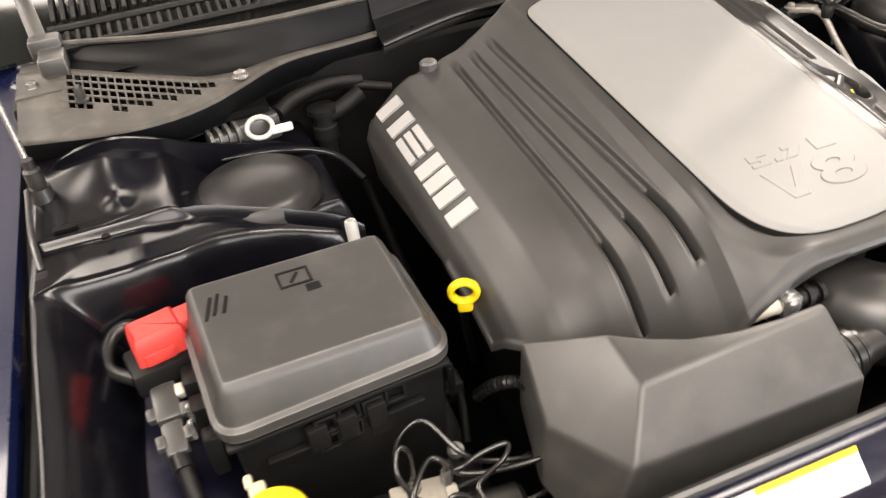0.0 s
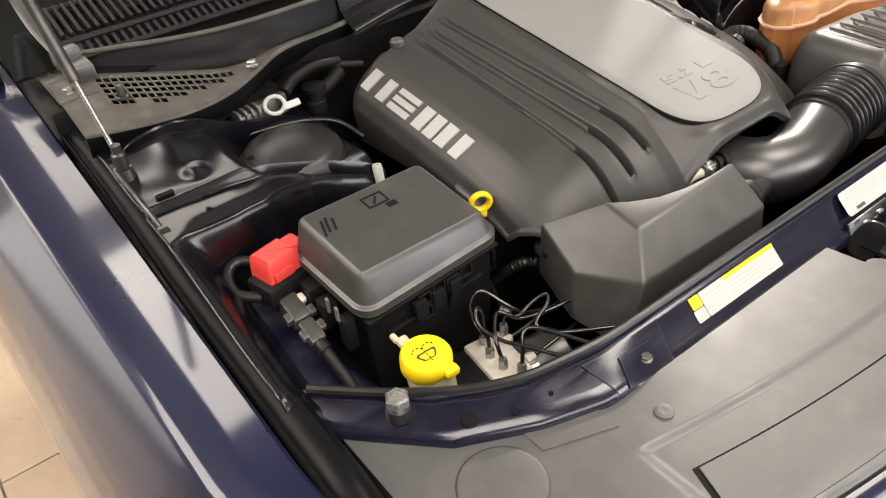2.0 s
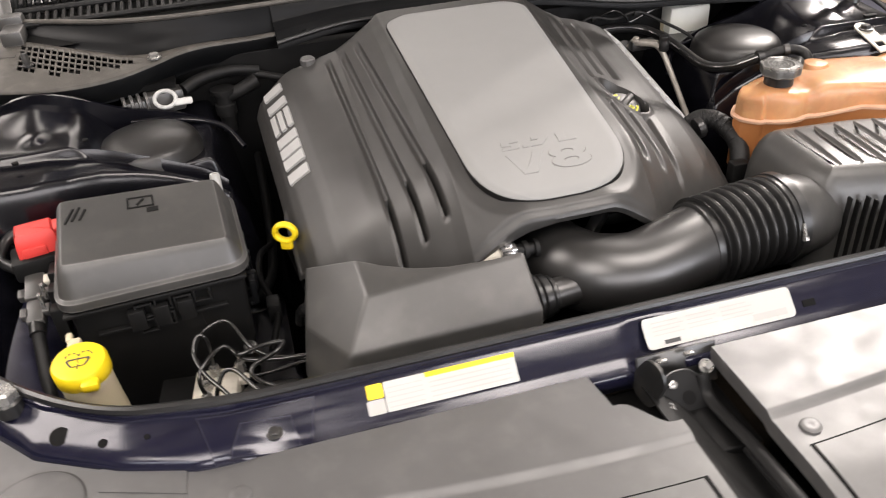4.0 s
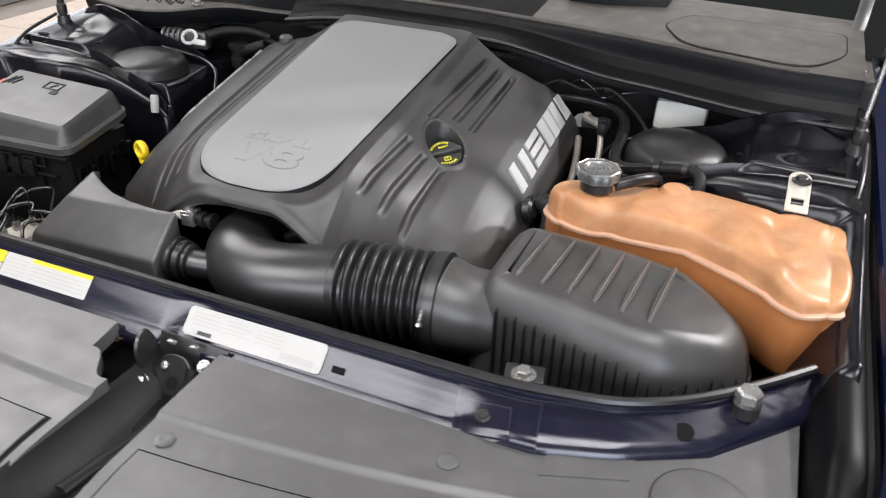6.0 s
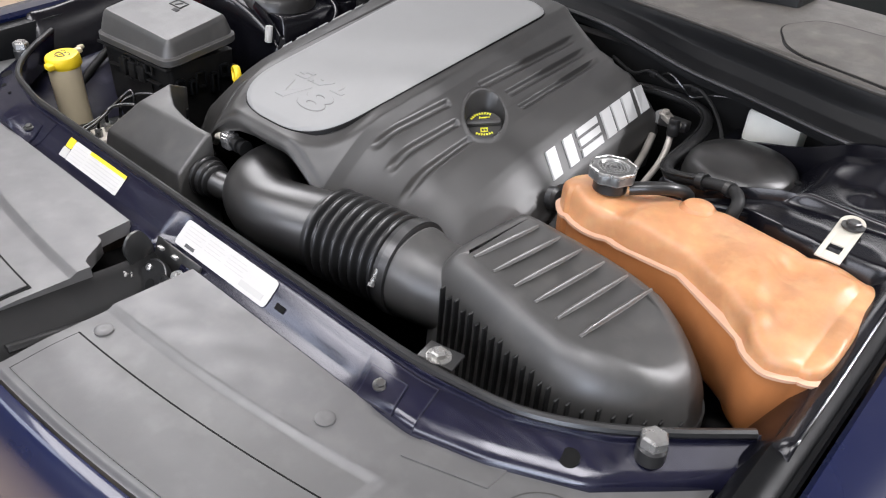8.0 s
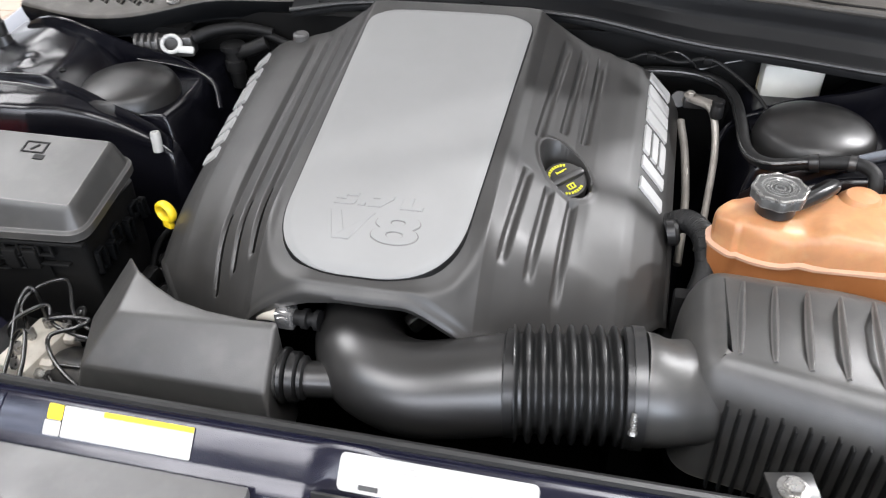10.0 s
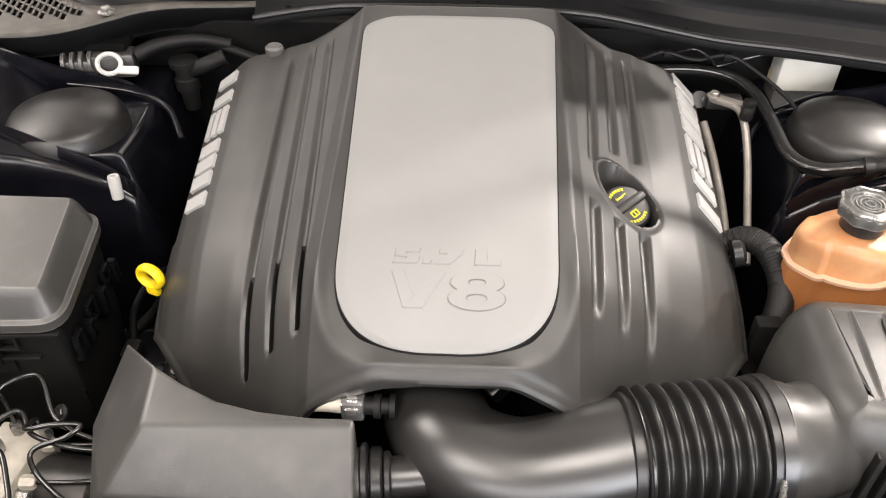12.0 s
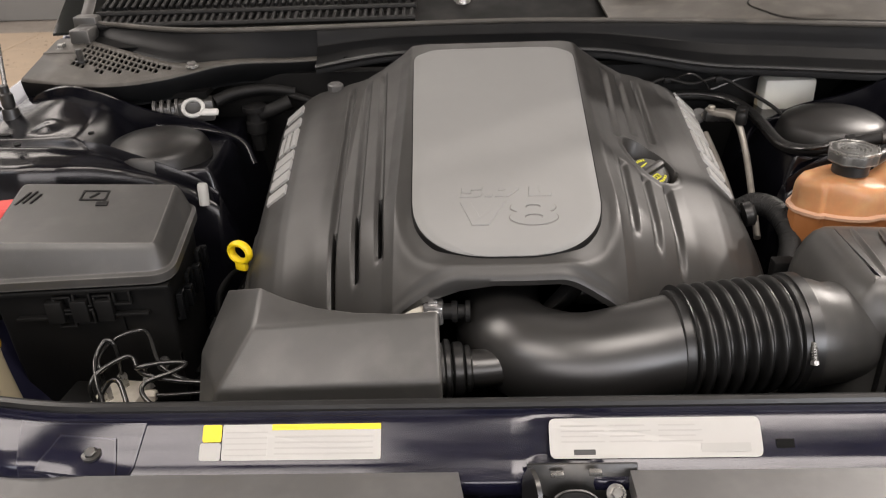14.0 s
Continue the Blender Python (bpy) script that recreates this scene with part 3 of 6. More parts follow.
part("bonnet_pad", sheet(30, 24, lambda u, v: bonnet(0.08 + 0.84 * u, 0.06 + 0.86 * v, 0.022), 0.0), PAD, car, "grey insulation pad under the bonnet", smooth=60).modifiers.new("thickness", "SOLIDIFY").thickness = 0.008


for s in (-1, 1):
    wheel = part("wheel", lathe([(0.05, -0.09), (0.2, -0.1), (0.22, 0.06), (0.06, 0.08)], 32, aim((s * 0.84, 0.5, 0.34), (s, 0, 0))), DARKSTEEL, car, "road wheel under the wing", smooth=40)
    part("tyre", lathe([(0.22, -0.1), (0.3, -0.115), (0.335, -0.095), (0.34, -0.05), (0.34, 0.05), (0.335, 0.095), (0.3, 0.115), (0.22, 0.1)], 40, aim((s * 0.84, 0.5, 0.34), (s, 0, 0))), RUBBER, wheel, "black rubber tyre", smooth=40)


# ---- cowl and windscreen ----
LIP = [(-0.76, 0.83), (-0.71, 0.815), (-0.63, 0.772), (-0.556, 0.738), (-0.46, 0.722), (-0.35, 0.724), (-0.07, 0.737), (0.06, 0.737), (0.2, 0.718), (0.33, 0.698), (0.43, 0.677), (0.52, 0.652), (0.62, 0.622), (0.76, 0.618)]


def lip_y(x):
    return sum(steps(x + d, LIP) for d in (-0.04, -0.02, 0, 0.02, 0.04)) / 5


def lip_z(x):
    return 1.09


def fall(x):
    """How far the tray's front edge lies below the lip."""
    return 0.034 + 0.028 * ease(0.15, 0.4, abs(x))


def seal_y(x):
    return lip_y(x) - 0.05 + 0.012 * ease(0.2, 0.45, x)


def cowl_main(u, v):
    x = -0.3 + 1.06 * u
    y0, y1 = seal_y(x), lip_y(x)
    h = fall(x)
    prof = [(0, -h - 0.012), (0.06, -h - 0.004), (0.12, -h), (0.5, -h * 0.8), (0.8, -h * 0.55), (0.9, -0.008), (1.0, 0.0)]
    return Vector((x, y0 + (y1 - y0) * v, lip_z(x) + steps(v, prof)))


PANEL_FRONT = [(-0.79, 0.634), (-0.74, 0.62), (-0.68, 0.606), (-0.62, 0.602), (-0.56, 0.613), (-0.51, 0.637), (-0.45, 0.673), (-0.4, 0.69), (-0.35, 0.7), (-0.28, 0.706)]
PANEL_REAR = [(-0.79, 0.8), (-0.735, 0.785), (-0.64, 0.73), (-0.548, 0.678), (-0.5, 0.674), (-0.45, 0.688), (-0.4, 0.702), (-0.35, 0.711), (-0.28, 0.716)]


def left_panel(x, y):
    return 1.047 + 0.2 * (min(y, 0.78) - 0.667) - 0.012 * ease(-0.48, -0.33, x)


def panel_front(x):
    return sum(steps(x + d, PANEL_FRONT) for d in (-0.02, 0, 0.02)) / 3


def panel_rear(x):
    return sum(steps(x + d, PANEL_REAR) for d in (-0.015, 0, 0.015)) / 3


cowl = thing("cowl_panel", "dusty dark plastic cowl panel below the windscreen", "cowl panel")
part("front_tray", sheet(60, 30, cowl_main, 0.004), TRAY, cowl, smooth=40)
part("lip_ridge", sweep([(-0.72 + 1.4 * i / 24, lip_y(-0.72 + 1.4 * i / 24), lip_z(0) + 0.001) for i in range(25)], 0.0045, 8, 3), COWL, cowl, "dusty ridge along the cowl")
part("trough", sheet(40, 12, lambda u, v: Vector((-0.74 + 0.46 * u, panel_rear(-0.74 + 0.46 * u) + (lip_y(-0.74 + 0.46 * u) - panel_rear(-0.74 + 0.46 * u)) * v, left_panel(-0.74 + 0.46 * u, panel_rear(-0.74 + 0.46 * u)) - 0.012 * math.sin(math.pi * min(1, 1.6 * v)) + (1.086 - left_panel(-0.74 + 0.46 * u, panel_rear(-0.74 + 0.46 * u))) * v ** 3)), 0.003), TRAY, cowl, "dark trough behind the mesh panel")
part("seal_strip", sweep([(-0.3 + 1.06 * i / 24, seal_y(-0.3 + 1.06 * i / 24) - 0.001, lip_z(0) - fall(-0.3 + 1.06 * i / 24) - 0.002) for i in range(25)], 0.004, 8, 3), RUBBER, cowl, "rubber front edge seal")
for x in (-0.25, 0.02, 0.31, 0.5):
    part("clip_hole", lathe([(0.004, -0.001), (0.004, 0.0015)], 12, Matrix.Translation((x, seal_y(x) + 0.012, lip_z(x) - fall(x) * 0.97))), VOID, cowl)


bm = bmesh.new()
NC = 18
xs_ = [-0.785, -0.735] + [k for i in range(NC) for k in (-0.722 + 0.0103 * i, -0.722 + 0.0103 * i + 0.0081)] + [-0.53 + 0.012 * k for k in range(1, 21)]
grid = []
for x in xs_:
    y0, y1 = panel_front(x), panel_rear(x)
    ys = [y1] + [k for j in range(7) for k in (y1 - 0.013 - 0.0168 * j, y1 - 0.013 - 0.0168 * j - 0.0138)] + [y0 + 0.006, y0]
    for j in range(1, len(ys) - 2):
        ys[j] = max(ys[j], y0 + 0.006 + 0.0002 * (len(ys) - 2 - j))
    grid.append([bm.verts.new((x, y, left_panel(x, y) - 0.003 * ease(y0 + 0.006, y0, y))) for y in ys])
for i in range(len(xs_) - 1):
    for j in range(len(grid[0]) - 1):
        mid = (grid[i][j].co + grid[i + 1][j + 1].co) / 2
        hole = 2 <= i < 2 + 2 * NC and i % 2 == 0 and j % 2 == 1 and j < 15 and mid.y > max(0.648, panel_front(mid.x) + 0.02) and not (i < 12 and mid.y < 0.672)
        if not hole:
            bm.faces.new((grid[i][j], grid[i + 1][j], grid[i + 1][j + 1], grid[i][j + 1]))
mesh_panel = part("mesh_panel", bm, COWL, cowl, "dusty panel with a grid of square holes", smooth=40)
sol = mesh_panel.modifiers.new("thickness", "SOLIDIFY")
sol.thickness, sol.offset = 0.004, -1
# front face in near-black, unlike the dusty grey top
part("panel_apron", sheet(48, 6, lambda u, v: Vector((-0.785 + 0.5 * u, panel_front(-0.785 + 0.5 * u) + 0.012 * v * v, left_panel(-0.785 + 0.5 * u, panel_front(-0.785 + 0.5 * u)) - 0.003 - 0.034 * v)), 0.003), TRAY, cowl, "curved front face of the mesh panel", smooth=30)
# near-black sheet below the holes paints in the shade behind them
part("panel_backing", box(-0.62, 0.7, 1.005, 0.28, 0.13, 0.01), VOID, cowl, smooth=0)
hexbolt("cowl_bolt", (-0.504, 0.66, left_panel(-0.504, 0.66) + 0.002), cowl, 0.008, 0.007)
hexbolt("cowl_bolt", (-0.705, 0.69, left_panel(-0.705, 0.69) + 0.002), cowl, 0.006, 0.02, mat=DARKSTEEL)
# screen of slats ahead of the windscreen
# near-black sheet fills in the shade between the slats
part("slat_backing", sheet(10, 6, lambda u, v: Vector((-0.74 + 0.95 * u, 0.75 + 0.21 * v, 1.06 + 0.05 * v))), VOID, cowl, smooth=0)
for row, (ya, yb) in enumerate(((0.812, 0.85), (0.862, 0.95))):
    for i in range(42):
        x = -0.725 + 0.0142 * i
        bm = box(0, 0, 0, 0.0062, yb - ya, 0.008, 0.001, 1, m=Matrix.Rotation(radians(16), 4, "X"))
        part("slat", moved(bm, Matrix.Translation((x, (ya + yb) / 2, 1.088 + 0.03 * row))), DULL, cowl, smooth=0)
for y, z in ((0.808, 1.082), (0.856, 1.094), (0.955, 1.12)):
    part("slat_rail", sweep([(-0.735 + 0.6 * k / 8, y, z + 0.004) for k in range(9)], 0.006, 8, 2), DULL, cowl)


def plateau(u, v):
    x = 0.2 + 0.56 * u
    y = lip_y(x) + (0.95 - lip_y(x)) * v
    return Vector((x, y, lip_z(x) - 0.001 + 0.02 * v + 0.008 * math.sin(math.pi * v) * ease(0.3, 0.42, x)))


part("filter_cover_panel", sheet(40, 24, plateau, 0.004), COWL, cowl, "dusty panel over the cabin filter", smooth=60)
for gap, h, m in ((0.004, 0.0008, VOID), (0.0, 0.0018, COWL)):
    pts = rounded([(0.5 - gap, 0.07 - gap * 4), (0.86, 0.06 - gap * 4), (0.95 + gap, 0.25), (0.95 + gap, 0.58 + gap * 4), (0.5 - gap, 0.56 + gap * 4), (0.42 - gap, 0.3)], 0.08, 6)
    bm = rings([[plateau(p.x, p.y) + Vector((0, 0, h * k)) for p in pts] for k in (-1, 1)])
    bmesh.ops.triangulate(bm, faces=[f for f in bm.faces if len(f.verts) > 4])
    part("filter_lid", bm, m, cowl, "dusty filter lid with a dark joint", smooth=60)
part("pivot_cover", box(0.33, 0.9, 1.105, 0.19, 0.1, 0.05, 0.008), DULL, cowl, "raised black wiper cover", smooth=40)
part("pivot_cover_top", box(0.33, 0.9, 1.132, 0.185, 0.06, 0.006, 0.002), COWL, cowl, smooth=40)
for s in (-1, 1):
    part("cowl_end", box(s * 0.765, 0.95, 0.99, 0.08, 0.4, 0.1, 0.012), DULL, cowl, "black end of the cowl below the hinge", smooth=40)
for x in (0.69, 0.733):
    hexbolt("cowl_bolt", (x, 0.668, 1.033), cowl, 0.009, 0.007)
part("end_bracket", box(0.715, 0.675, 1.026, 0.1, 0.05, 0.012, 0.003), DULL, cowl, smooth=40)
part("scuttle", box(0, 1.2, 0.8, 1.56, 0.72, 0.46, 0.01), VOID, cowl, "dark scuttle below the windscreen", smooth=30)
for s in (-1, 1):
    part("windscreen_pillar", sweep([(s * 0.86, 1.02, 1.0), (s * 0.85, 1.15, 1.1), (s * 0.8, 1.4, 1.3), (s * 0.74, 1.75, 1.5)], 0.04, 16), NAVY, car, "navy windscreen pillar")
screen = thing("windscreen", "dark tinted windscreen rising behind the cowl", "windscreen", kind="structure")
part("pane", sheet(16, 12, lambda u, v: Vector((-0.82 + 1.64 * u, 0.9 + 0.75 * v - 0.06 * (2 * u - 1) ** 2, 1.07 + 0.42 * v)), 0.005), GLASS, screen, smooth=60)
wiper = thing("wiper_nut", "grey wiper spindle nut behind the cowl lip", "wiper", (-0.05, 0.9, 1.09))
part("nut", lathe([(0.016, 0), (0.016, 0.01), (0.01, 0.018)], 20), STEEL, wiper)
part("spindle", lathe([(0.024, -0.03), (0.022, 0.0)], 20), DULL, wiper)


# ---- engine cover ----
def crest(y):
    if y >= 0.2:
        return 1.006 + 0.18 * (y - 0.2)
    return 1.006 - 0.18 * (0.2 - y) - 1.0 * (0.2 - y) ** 2


SIDE = [(0, 0.0006), (0.108, 0.0006), (0.128, 0.003), (0.142, 0.015), (0.175, 0.036), (0.205, 0.052), (0.232, 0.0585), (0.25, 0.066), (0.262, 0.071), (0.275, 0.077), (0.287, 0.0855), (0.314, 0.1095), (0.326, 0.124), (0.336, 0.146)]


PANEL_Y0, PANEL_Y1 = 0.1, 0.5978


def plate_half(y):
    w = 0.1045 + 0.0185 * (y - 0.1) / 0.49
    for d, r, n in ((y - PANEL_Y0, 0.1, 2.9), (0.598 - y, 0.05, 3.4)):
        if d < r:
            w *= max(0.0, 1 - (1 - max(d, 0) / r) ** n) ** (1 / n)
    return w


def groove_x(k, y):
    """Middle line of the flute k (0 to 2, outermost first)."""
    return (0.205, 0.175, 0.146)[k] + (0.014, 0.018, 0.022)[k] * (y - 0.21) / 0.37


WELL = (0.197, 0.341)


def well(x, y):
    dx, dy = x - WELL[0], y - WELL[1]
    a = radians(-59)
    p, q = dx * math.cos(a) + dy * math.sin(a), -dx * math.sin(a) + dy * math.cos(a)
    return math.hypot(p / 0.042, q / 0.0285)


def cover_z(x, y):
    ax = abs(x)
    z = crest(y) - steps(ax, SIDE)
    z -= 6.5 * max(0, 0.215 - y) ** 2 * ease(0.05, 0.24, ax) * 1.15
    z -= 0.2 * (0.27 - y + math.hypot(0.27 - y, 0.04)) * ease(0.16, 0.28, ax)
    z -= 0.013 * ease(0.0915, 0.078, y) * ease(0.15, 0.09, ax)
    z -= 0.03 * ease(0.612, 0.645, y) * ease(0.1, 0.3, ax)
    round_panel = (max(0, 1 - (y - PANEL_Y0) / 0.1) ** 2.9 + (ax / 0.106) ** 2.9) ** (1 / 2.9) * 0.1 - 0.1
    z += 0.0028 * math.exp(-((round_panel - 0.018) / 0.0065) ** 2) * ease(0.22, 0.15, y)
    for k in range(3):
        d = ax - groove_x(k, y)
        if x < 0:
            on = ease(0.135, 0.15, y) * ease(0.6, 0.57, y)
            z -= on * (0.0065 * ease(0.011, 0.002, d) * ease(-0.0025, 0.0, d))
            slot = ease(0.138 + 0.004 * k, 0.146 + 0.004 * k, y) * ease(0.228 + 0.004 * k, 0.224 + 0.004 * k, y)
            z -= 0.02 * slot * ease(0.0026, 0.0014, abs(d - 0.002))
        else:
            top = (0.297, 0.301, 0.31)[k]
            front = ease(0.158, 0.18, y) * ease(top, top - 0.008, y)
            low = (0.4, 0.402, 0.37)[k]
            rear = ease(low, low + 0.008, y) * ease(0.6, 0.57, y)
            z -= 0.007 * max(front, rear) * ease(0.012, 0.002, d) * ease(-0.003, 0.0, d)
    if x > 0:
        w = well(x, y)
        z += 0.003 * ease(1.25, 1.08, w) * ease(0.95, 1.05, w)
        z -= 0.036 * ease(1.05, 0.88, w)
    return z


def cover_front(ax):
    return 0.086 + 0.15 * (max(0, ax - 0.16) / 0.176) ** 1.8


def lean(b, s):
    """How far a lengthwise line at b drifts outwards over the cover's length."""
    out = 0.017 if s < 0 else 0.005
    return steps(b, [(0, 0), (0.113, 0.0136), (0.146, 0.022), (0.175, 0.018), (0.205, 0.014), (0.26, out), (0.4, out)])


def cover_point(b, y):
    """A place on the shell, b across from its middle line."""
    ab = abs(b)
    sg = -1 if b < 0 else 1
    drift = lean(ab, sg) * (y - 0.21) / 0.37
    x = b + sg * drift
    if b < 0:
        x += 0.006 * ease(0.1, 0.14, ab) * ease(0.27, 0.23, ab)
    return Vector((x, y, cover_z(x - sg * drift * ease(0.222, 0.255, ab), y)))


# lengthwise lines of the shell, dense where it is fluted
LINES = [0.0]
while LINES[-1] < 0.334:
    near = min(abs(LINES[-1] + 0.001 - g) for g in (0.147, 0.177, 0.207))
    LINES.append(LINES[-1] + (0.0009 if near < 0.02 else 0.003))
LINES = [-b for b in LINES[:0:-1]] + LINES
NL = len(LINES) - 1


def cover_surface(u, v):
    b = LINES[round(u * NL)]
    y0 = cover_front(abs(b))
    y1 = 0.622 + 0.02 * ease(0.26, 0.285, abs(b)) - 0.03 * ease(0.3, 0.336, abs(b)) - 0.012 * ease(0.03, 0.01, abs(abs(b) - 0.245))
    return cover_point(b, y0 + (y1 - y0) * v)


CX = -0.0035
cover = thing("engine_cover", "large dark moulded plastic engine cover with a satin silver top panel", "engine cover", (0, 0.35, 0.95))
bm = sheet(NL, 290, cover_surface)
HEM = [(-0.33, 0.85), (-0.2, 0.87), (-0.134, 0.917), (-0.099, 0.931), (-0.055, 0.947), (0.007, 0.956), (0.078, 0.962), (0.127, 0.958), (0.16, 0.948), (0.22, 0.92), (0.29, 0.87)]
def hem_out(p, d, drop):
    """Rolls the border of the shell outwards and down."""
    k = ease(0.15, 0.32, abs(p.x)) * (1 if p.y < 0.35 else 0.3)
    way = Vector((math.copysign(k, p.x), -1 if p.y < 0.35 else 0.6, 0)).normalized()
    return p + way * d - Vector((0, 0, drop))


for d, drop in ((0.003, 0.0018), (0.0025, 0.003), (0.0015, 0.004)):
    bm = skirt(bm, lambda p: hem_out(p, d, drop))
bm = skirt(bm, lambda p: Vector((p.x * 0.975, p.y + (0.004 if p.y < 0.3 else 0.002), max(0.85, min(p.z - 0.008, steps(p.x, HEM) if p.y < 0.3 else 0.86)))))
hold(cover, part("shell", bm, COVER, smooth=45))


def plate(u, v):
    t = 0.5 - 0.5 * math.cos(math.pi * (0.5 - 0.5 * math.cos(math.pi * v)))
    y = PANEL_Y0 + 0.0002 + (PANEL_Y1 - PANEL_Y0 - 0.0002) * t
    w = plate_half(y)
    d = min(y - PANEL_Y0, 0.598 - y, w * (1 - abs(2 * u - 1)))
    return Vector((w * (2 * u - 1), y, crest(y) + 0.0002 + 0.004 * ease(-0.005, 0.012, d)))


bm = sheet(60, 90, plate)
bm = skirt(bm, lambda p: Vector((p.x, p.y, p.z - 0.01)))
panel = hold(cover, part("top_panel", bm, SILVER, label="satin silver raised panel", smooth=45))


def ring_line(off):
    """The panel's outline, off metres outside it."""
    half = [(plate_half(y), y) for y in (PANEL_Y0 + 0.0002 + (PANEL_Y1 - PANEL_Y0 - 0.0002) * k for k in (0.5 - 0.5 * math.cos(math.pi * i / 90) for i in range(91)))]
    loop = [Vector((w, y)) for w, y in half] + [Vector((-w, y)) for w, y in half[::-1]]
    out = []
    for i, p in enumerate(loop):
        d = loop[(i + 2) % len(loop)] - loop[i - 2]
        q = p + Vector((d.y, -d.x)).normalized() * off
        out.append(q)
    return out


hold(cover, part("panel_gap", rings([[Vector((q.x, q.y, crest(p.y) + z)) for p, q in zip(ring_line(0), ring_line(off))] for off, z in ((-0.002, 0.0003), (0.0013, 0.0002), (0.0018, -0.006))], cap=False), DULL, label="dark gap round the silver panel"))


def lettering(text, x0, y0, width, height, bold, lo, hi):
    bm = text_mesh(text, 1.0, 1.0)
    xs, ys = [v.co.x for v in bm.verts], [v.co.y for v in bm.verts]
    ref = [min(xs), max(xs), min(ys), max(ys)]
    bm.free()
    bm = text_mesh(text, 1.0, 1.0, bold)
    for v in bm.verts:
        x = x0 + (v.co.x - ref[0]) / (ref[1] - ref[0]) * width
        y = y0 + (v.co.y - ref[2]) / (ref[3] - ref[2]) * height
        v.co = Vector((x, y, crest(y) + (hi if v.co.z > 0 else lo)))
    return bm


GLYPHS = {
    "5": [(0.09, 1), (1, 1), (0.965, 0.72), (0.49, 0.72), (0.475, 0.58), (0.8, 0.58), (0.97, 0.5), (0.98, 0.3), (0.9, 0.06), (0.75, 0), (0, 0), (0.035, 0.27), (0.45, 0.27), (0.5, 0.33), (0.49, 0.4), (0.05, 0.44)],
    ".": [(0.1, 1), (1, 1), (0.93, 0), (0, 0)],
    "7": [(0.2, 1), (1, 1), (0.976, 0.71), (0.54, 0), (0, 0), (0.45, 0.66), (0.16, 0.66)],
    "L": [(0.04, 1), (0.49, 1), (0.48, 0.3), (1, 0.3), (0.97, 0), (0, 0)],
    "V": [(0, 1), (0.243, 1), (0.434, 0.33), (0.712, 1), (1, 1), (0.608, 0), (0.253, 0)],
}
# each character gets a slightly larger dark copy, its edge shade as colour
for text, x0, y0, w, h in (("5", -0.053, 0.1885, 0.0268, 0.019), (".", -0.0242, 0.1885, 0.009, 0.0052), ("7", -0.013, 0.1885, 0.0292, 0.019), ("L", 0.0263, 0.1885, 0.0264, 0.019), ("V", -0.053, 0.14, 0.0528, 0.039)):
    poly = [(x0 + px * w, y0 + py * h) for px, py in GLYPHS[text]]
    for label, mat, grow, top in (("raised silver character", SILVER, 0.0, 0.0053), ("painted shade line round a character", EDGE_SHADE, 0.0006, 0.0044)):
        loops = [[Vector((p.x, p.y, crest(p.y) + z)) for p in spread(poly, grow - g)] for g, z in ((0.0, 0.003), (0.0, top - 0.0008), (0.0006, top))]
        hold(cover, part("raised_character", rings(loops), mat, label=label, smooth=20))
# same dark rim of painted shade for the eight
for grow, lo, hi, mat, label in ((0.026, 0.003, 0.0053, SILVER, "raised silver character"), (0.038, 0.003, 0.0044, EDGE_SHADE, "painted shade line round a character")):
    hold(cover, part("raised_character", lettering("8", 0.0055, 0.1405, 0.0475, 0.0385, grow, lo, hi), mat, label=label, smooth=20))


# silver strokes of the side badges
STROKES = [(0.0, 0.02, 0, 1), (0.04, 0.06, 0, 1), (0.072, 0.122, 0.0, 0.26), (0.072, 0.122, 0.37, 0.63), (0.072, 0.122, 0.74, 1.0), (0.135, 0.157, 0, 1), (0.163, 0.185, 0, 1), (0.191, 0.213, 0, 1), (0.226, 0.247, 0, 1)]


def badge_stroke(s, a, b, lo, hi):
    bm = bmesh.new()
    n = Vector((s * 0.66, 0.0, 0.75))
    vs = []
    for up in (-0.004, 0.0038):
        for p, q in ((a, lo), (b, lo), (b, hi), (a, hi)):
            run = p + 0.012 * q
            y = 0.611 - run if s < 0 else 0.36 + run
            vs.append(bm.verts.new(cover_point(s * (0.318 - 0.03 * q), y) + n * up))
    bm.faces.new(vs[4:])
    for i in range(4):
        j = (i + 1) % 4
        bm.faces.new((vs[i], vs[j], vs[4 + j], vs[4 + i]))
    return bm


for s in (-1, 1):
    for stroke in STROKES:
        hold(cover, part("badge_bar", badge_stroke(s, *stroke), BADGE, label="bright silver badge bar", smooth=0))
hold(cover, part("rubber_plug", lathe([(0.017, 0), (0.017, 0.01), (0.012, 0.014), (0.004, 0.014)], 20, Matrix.Translation((0.333, 0.34, 0.905)) @ Matrix.Rotation(radians(75), 4, "Y")), RUBBER))

cover.location.x += CX

oil = thing("oil_filler_cap", "black oil filler cap with a yellow oil can mark", "oil cap", (0.194, 0.3415, 0.9645))
bm = lathe([(0.027, -0.014), (0.029, -0.01), (0.029, 0.004), (0.0265, 0.0078), (0.024, 0.0085), (0.0, 0.009)], 40)
bm = merged(bm, box(0, 0, 0.011, 0.052, 0.011, 0.01, 0.004))
tilt = aim((0, 0, 0), (0.15, -0.35, 0.92), radians(20))
part("cap", moved(bm, tilt), COVER, oil)
for k in range(9):
    a = radians(62 + 10.5 * k)
    part("mark", moved(box(0.0215 * math.cos(a), 0.0215 * math.sin(a), 0.0086, 0.0026, 0.0036, 0.0014, m=Matrix.Rotation(a - math.pi / 2, 4, "Z")), tilt), OILMARK, oil, "yellow printed letters", smooth=0)
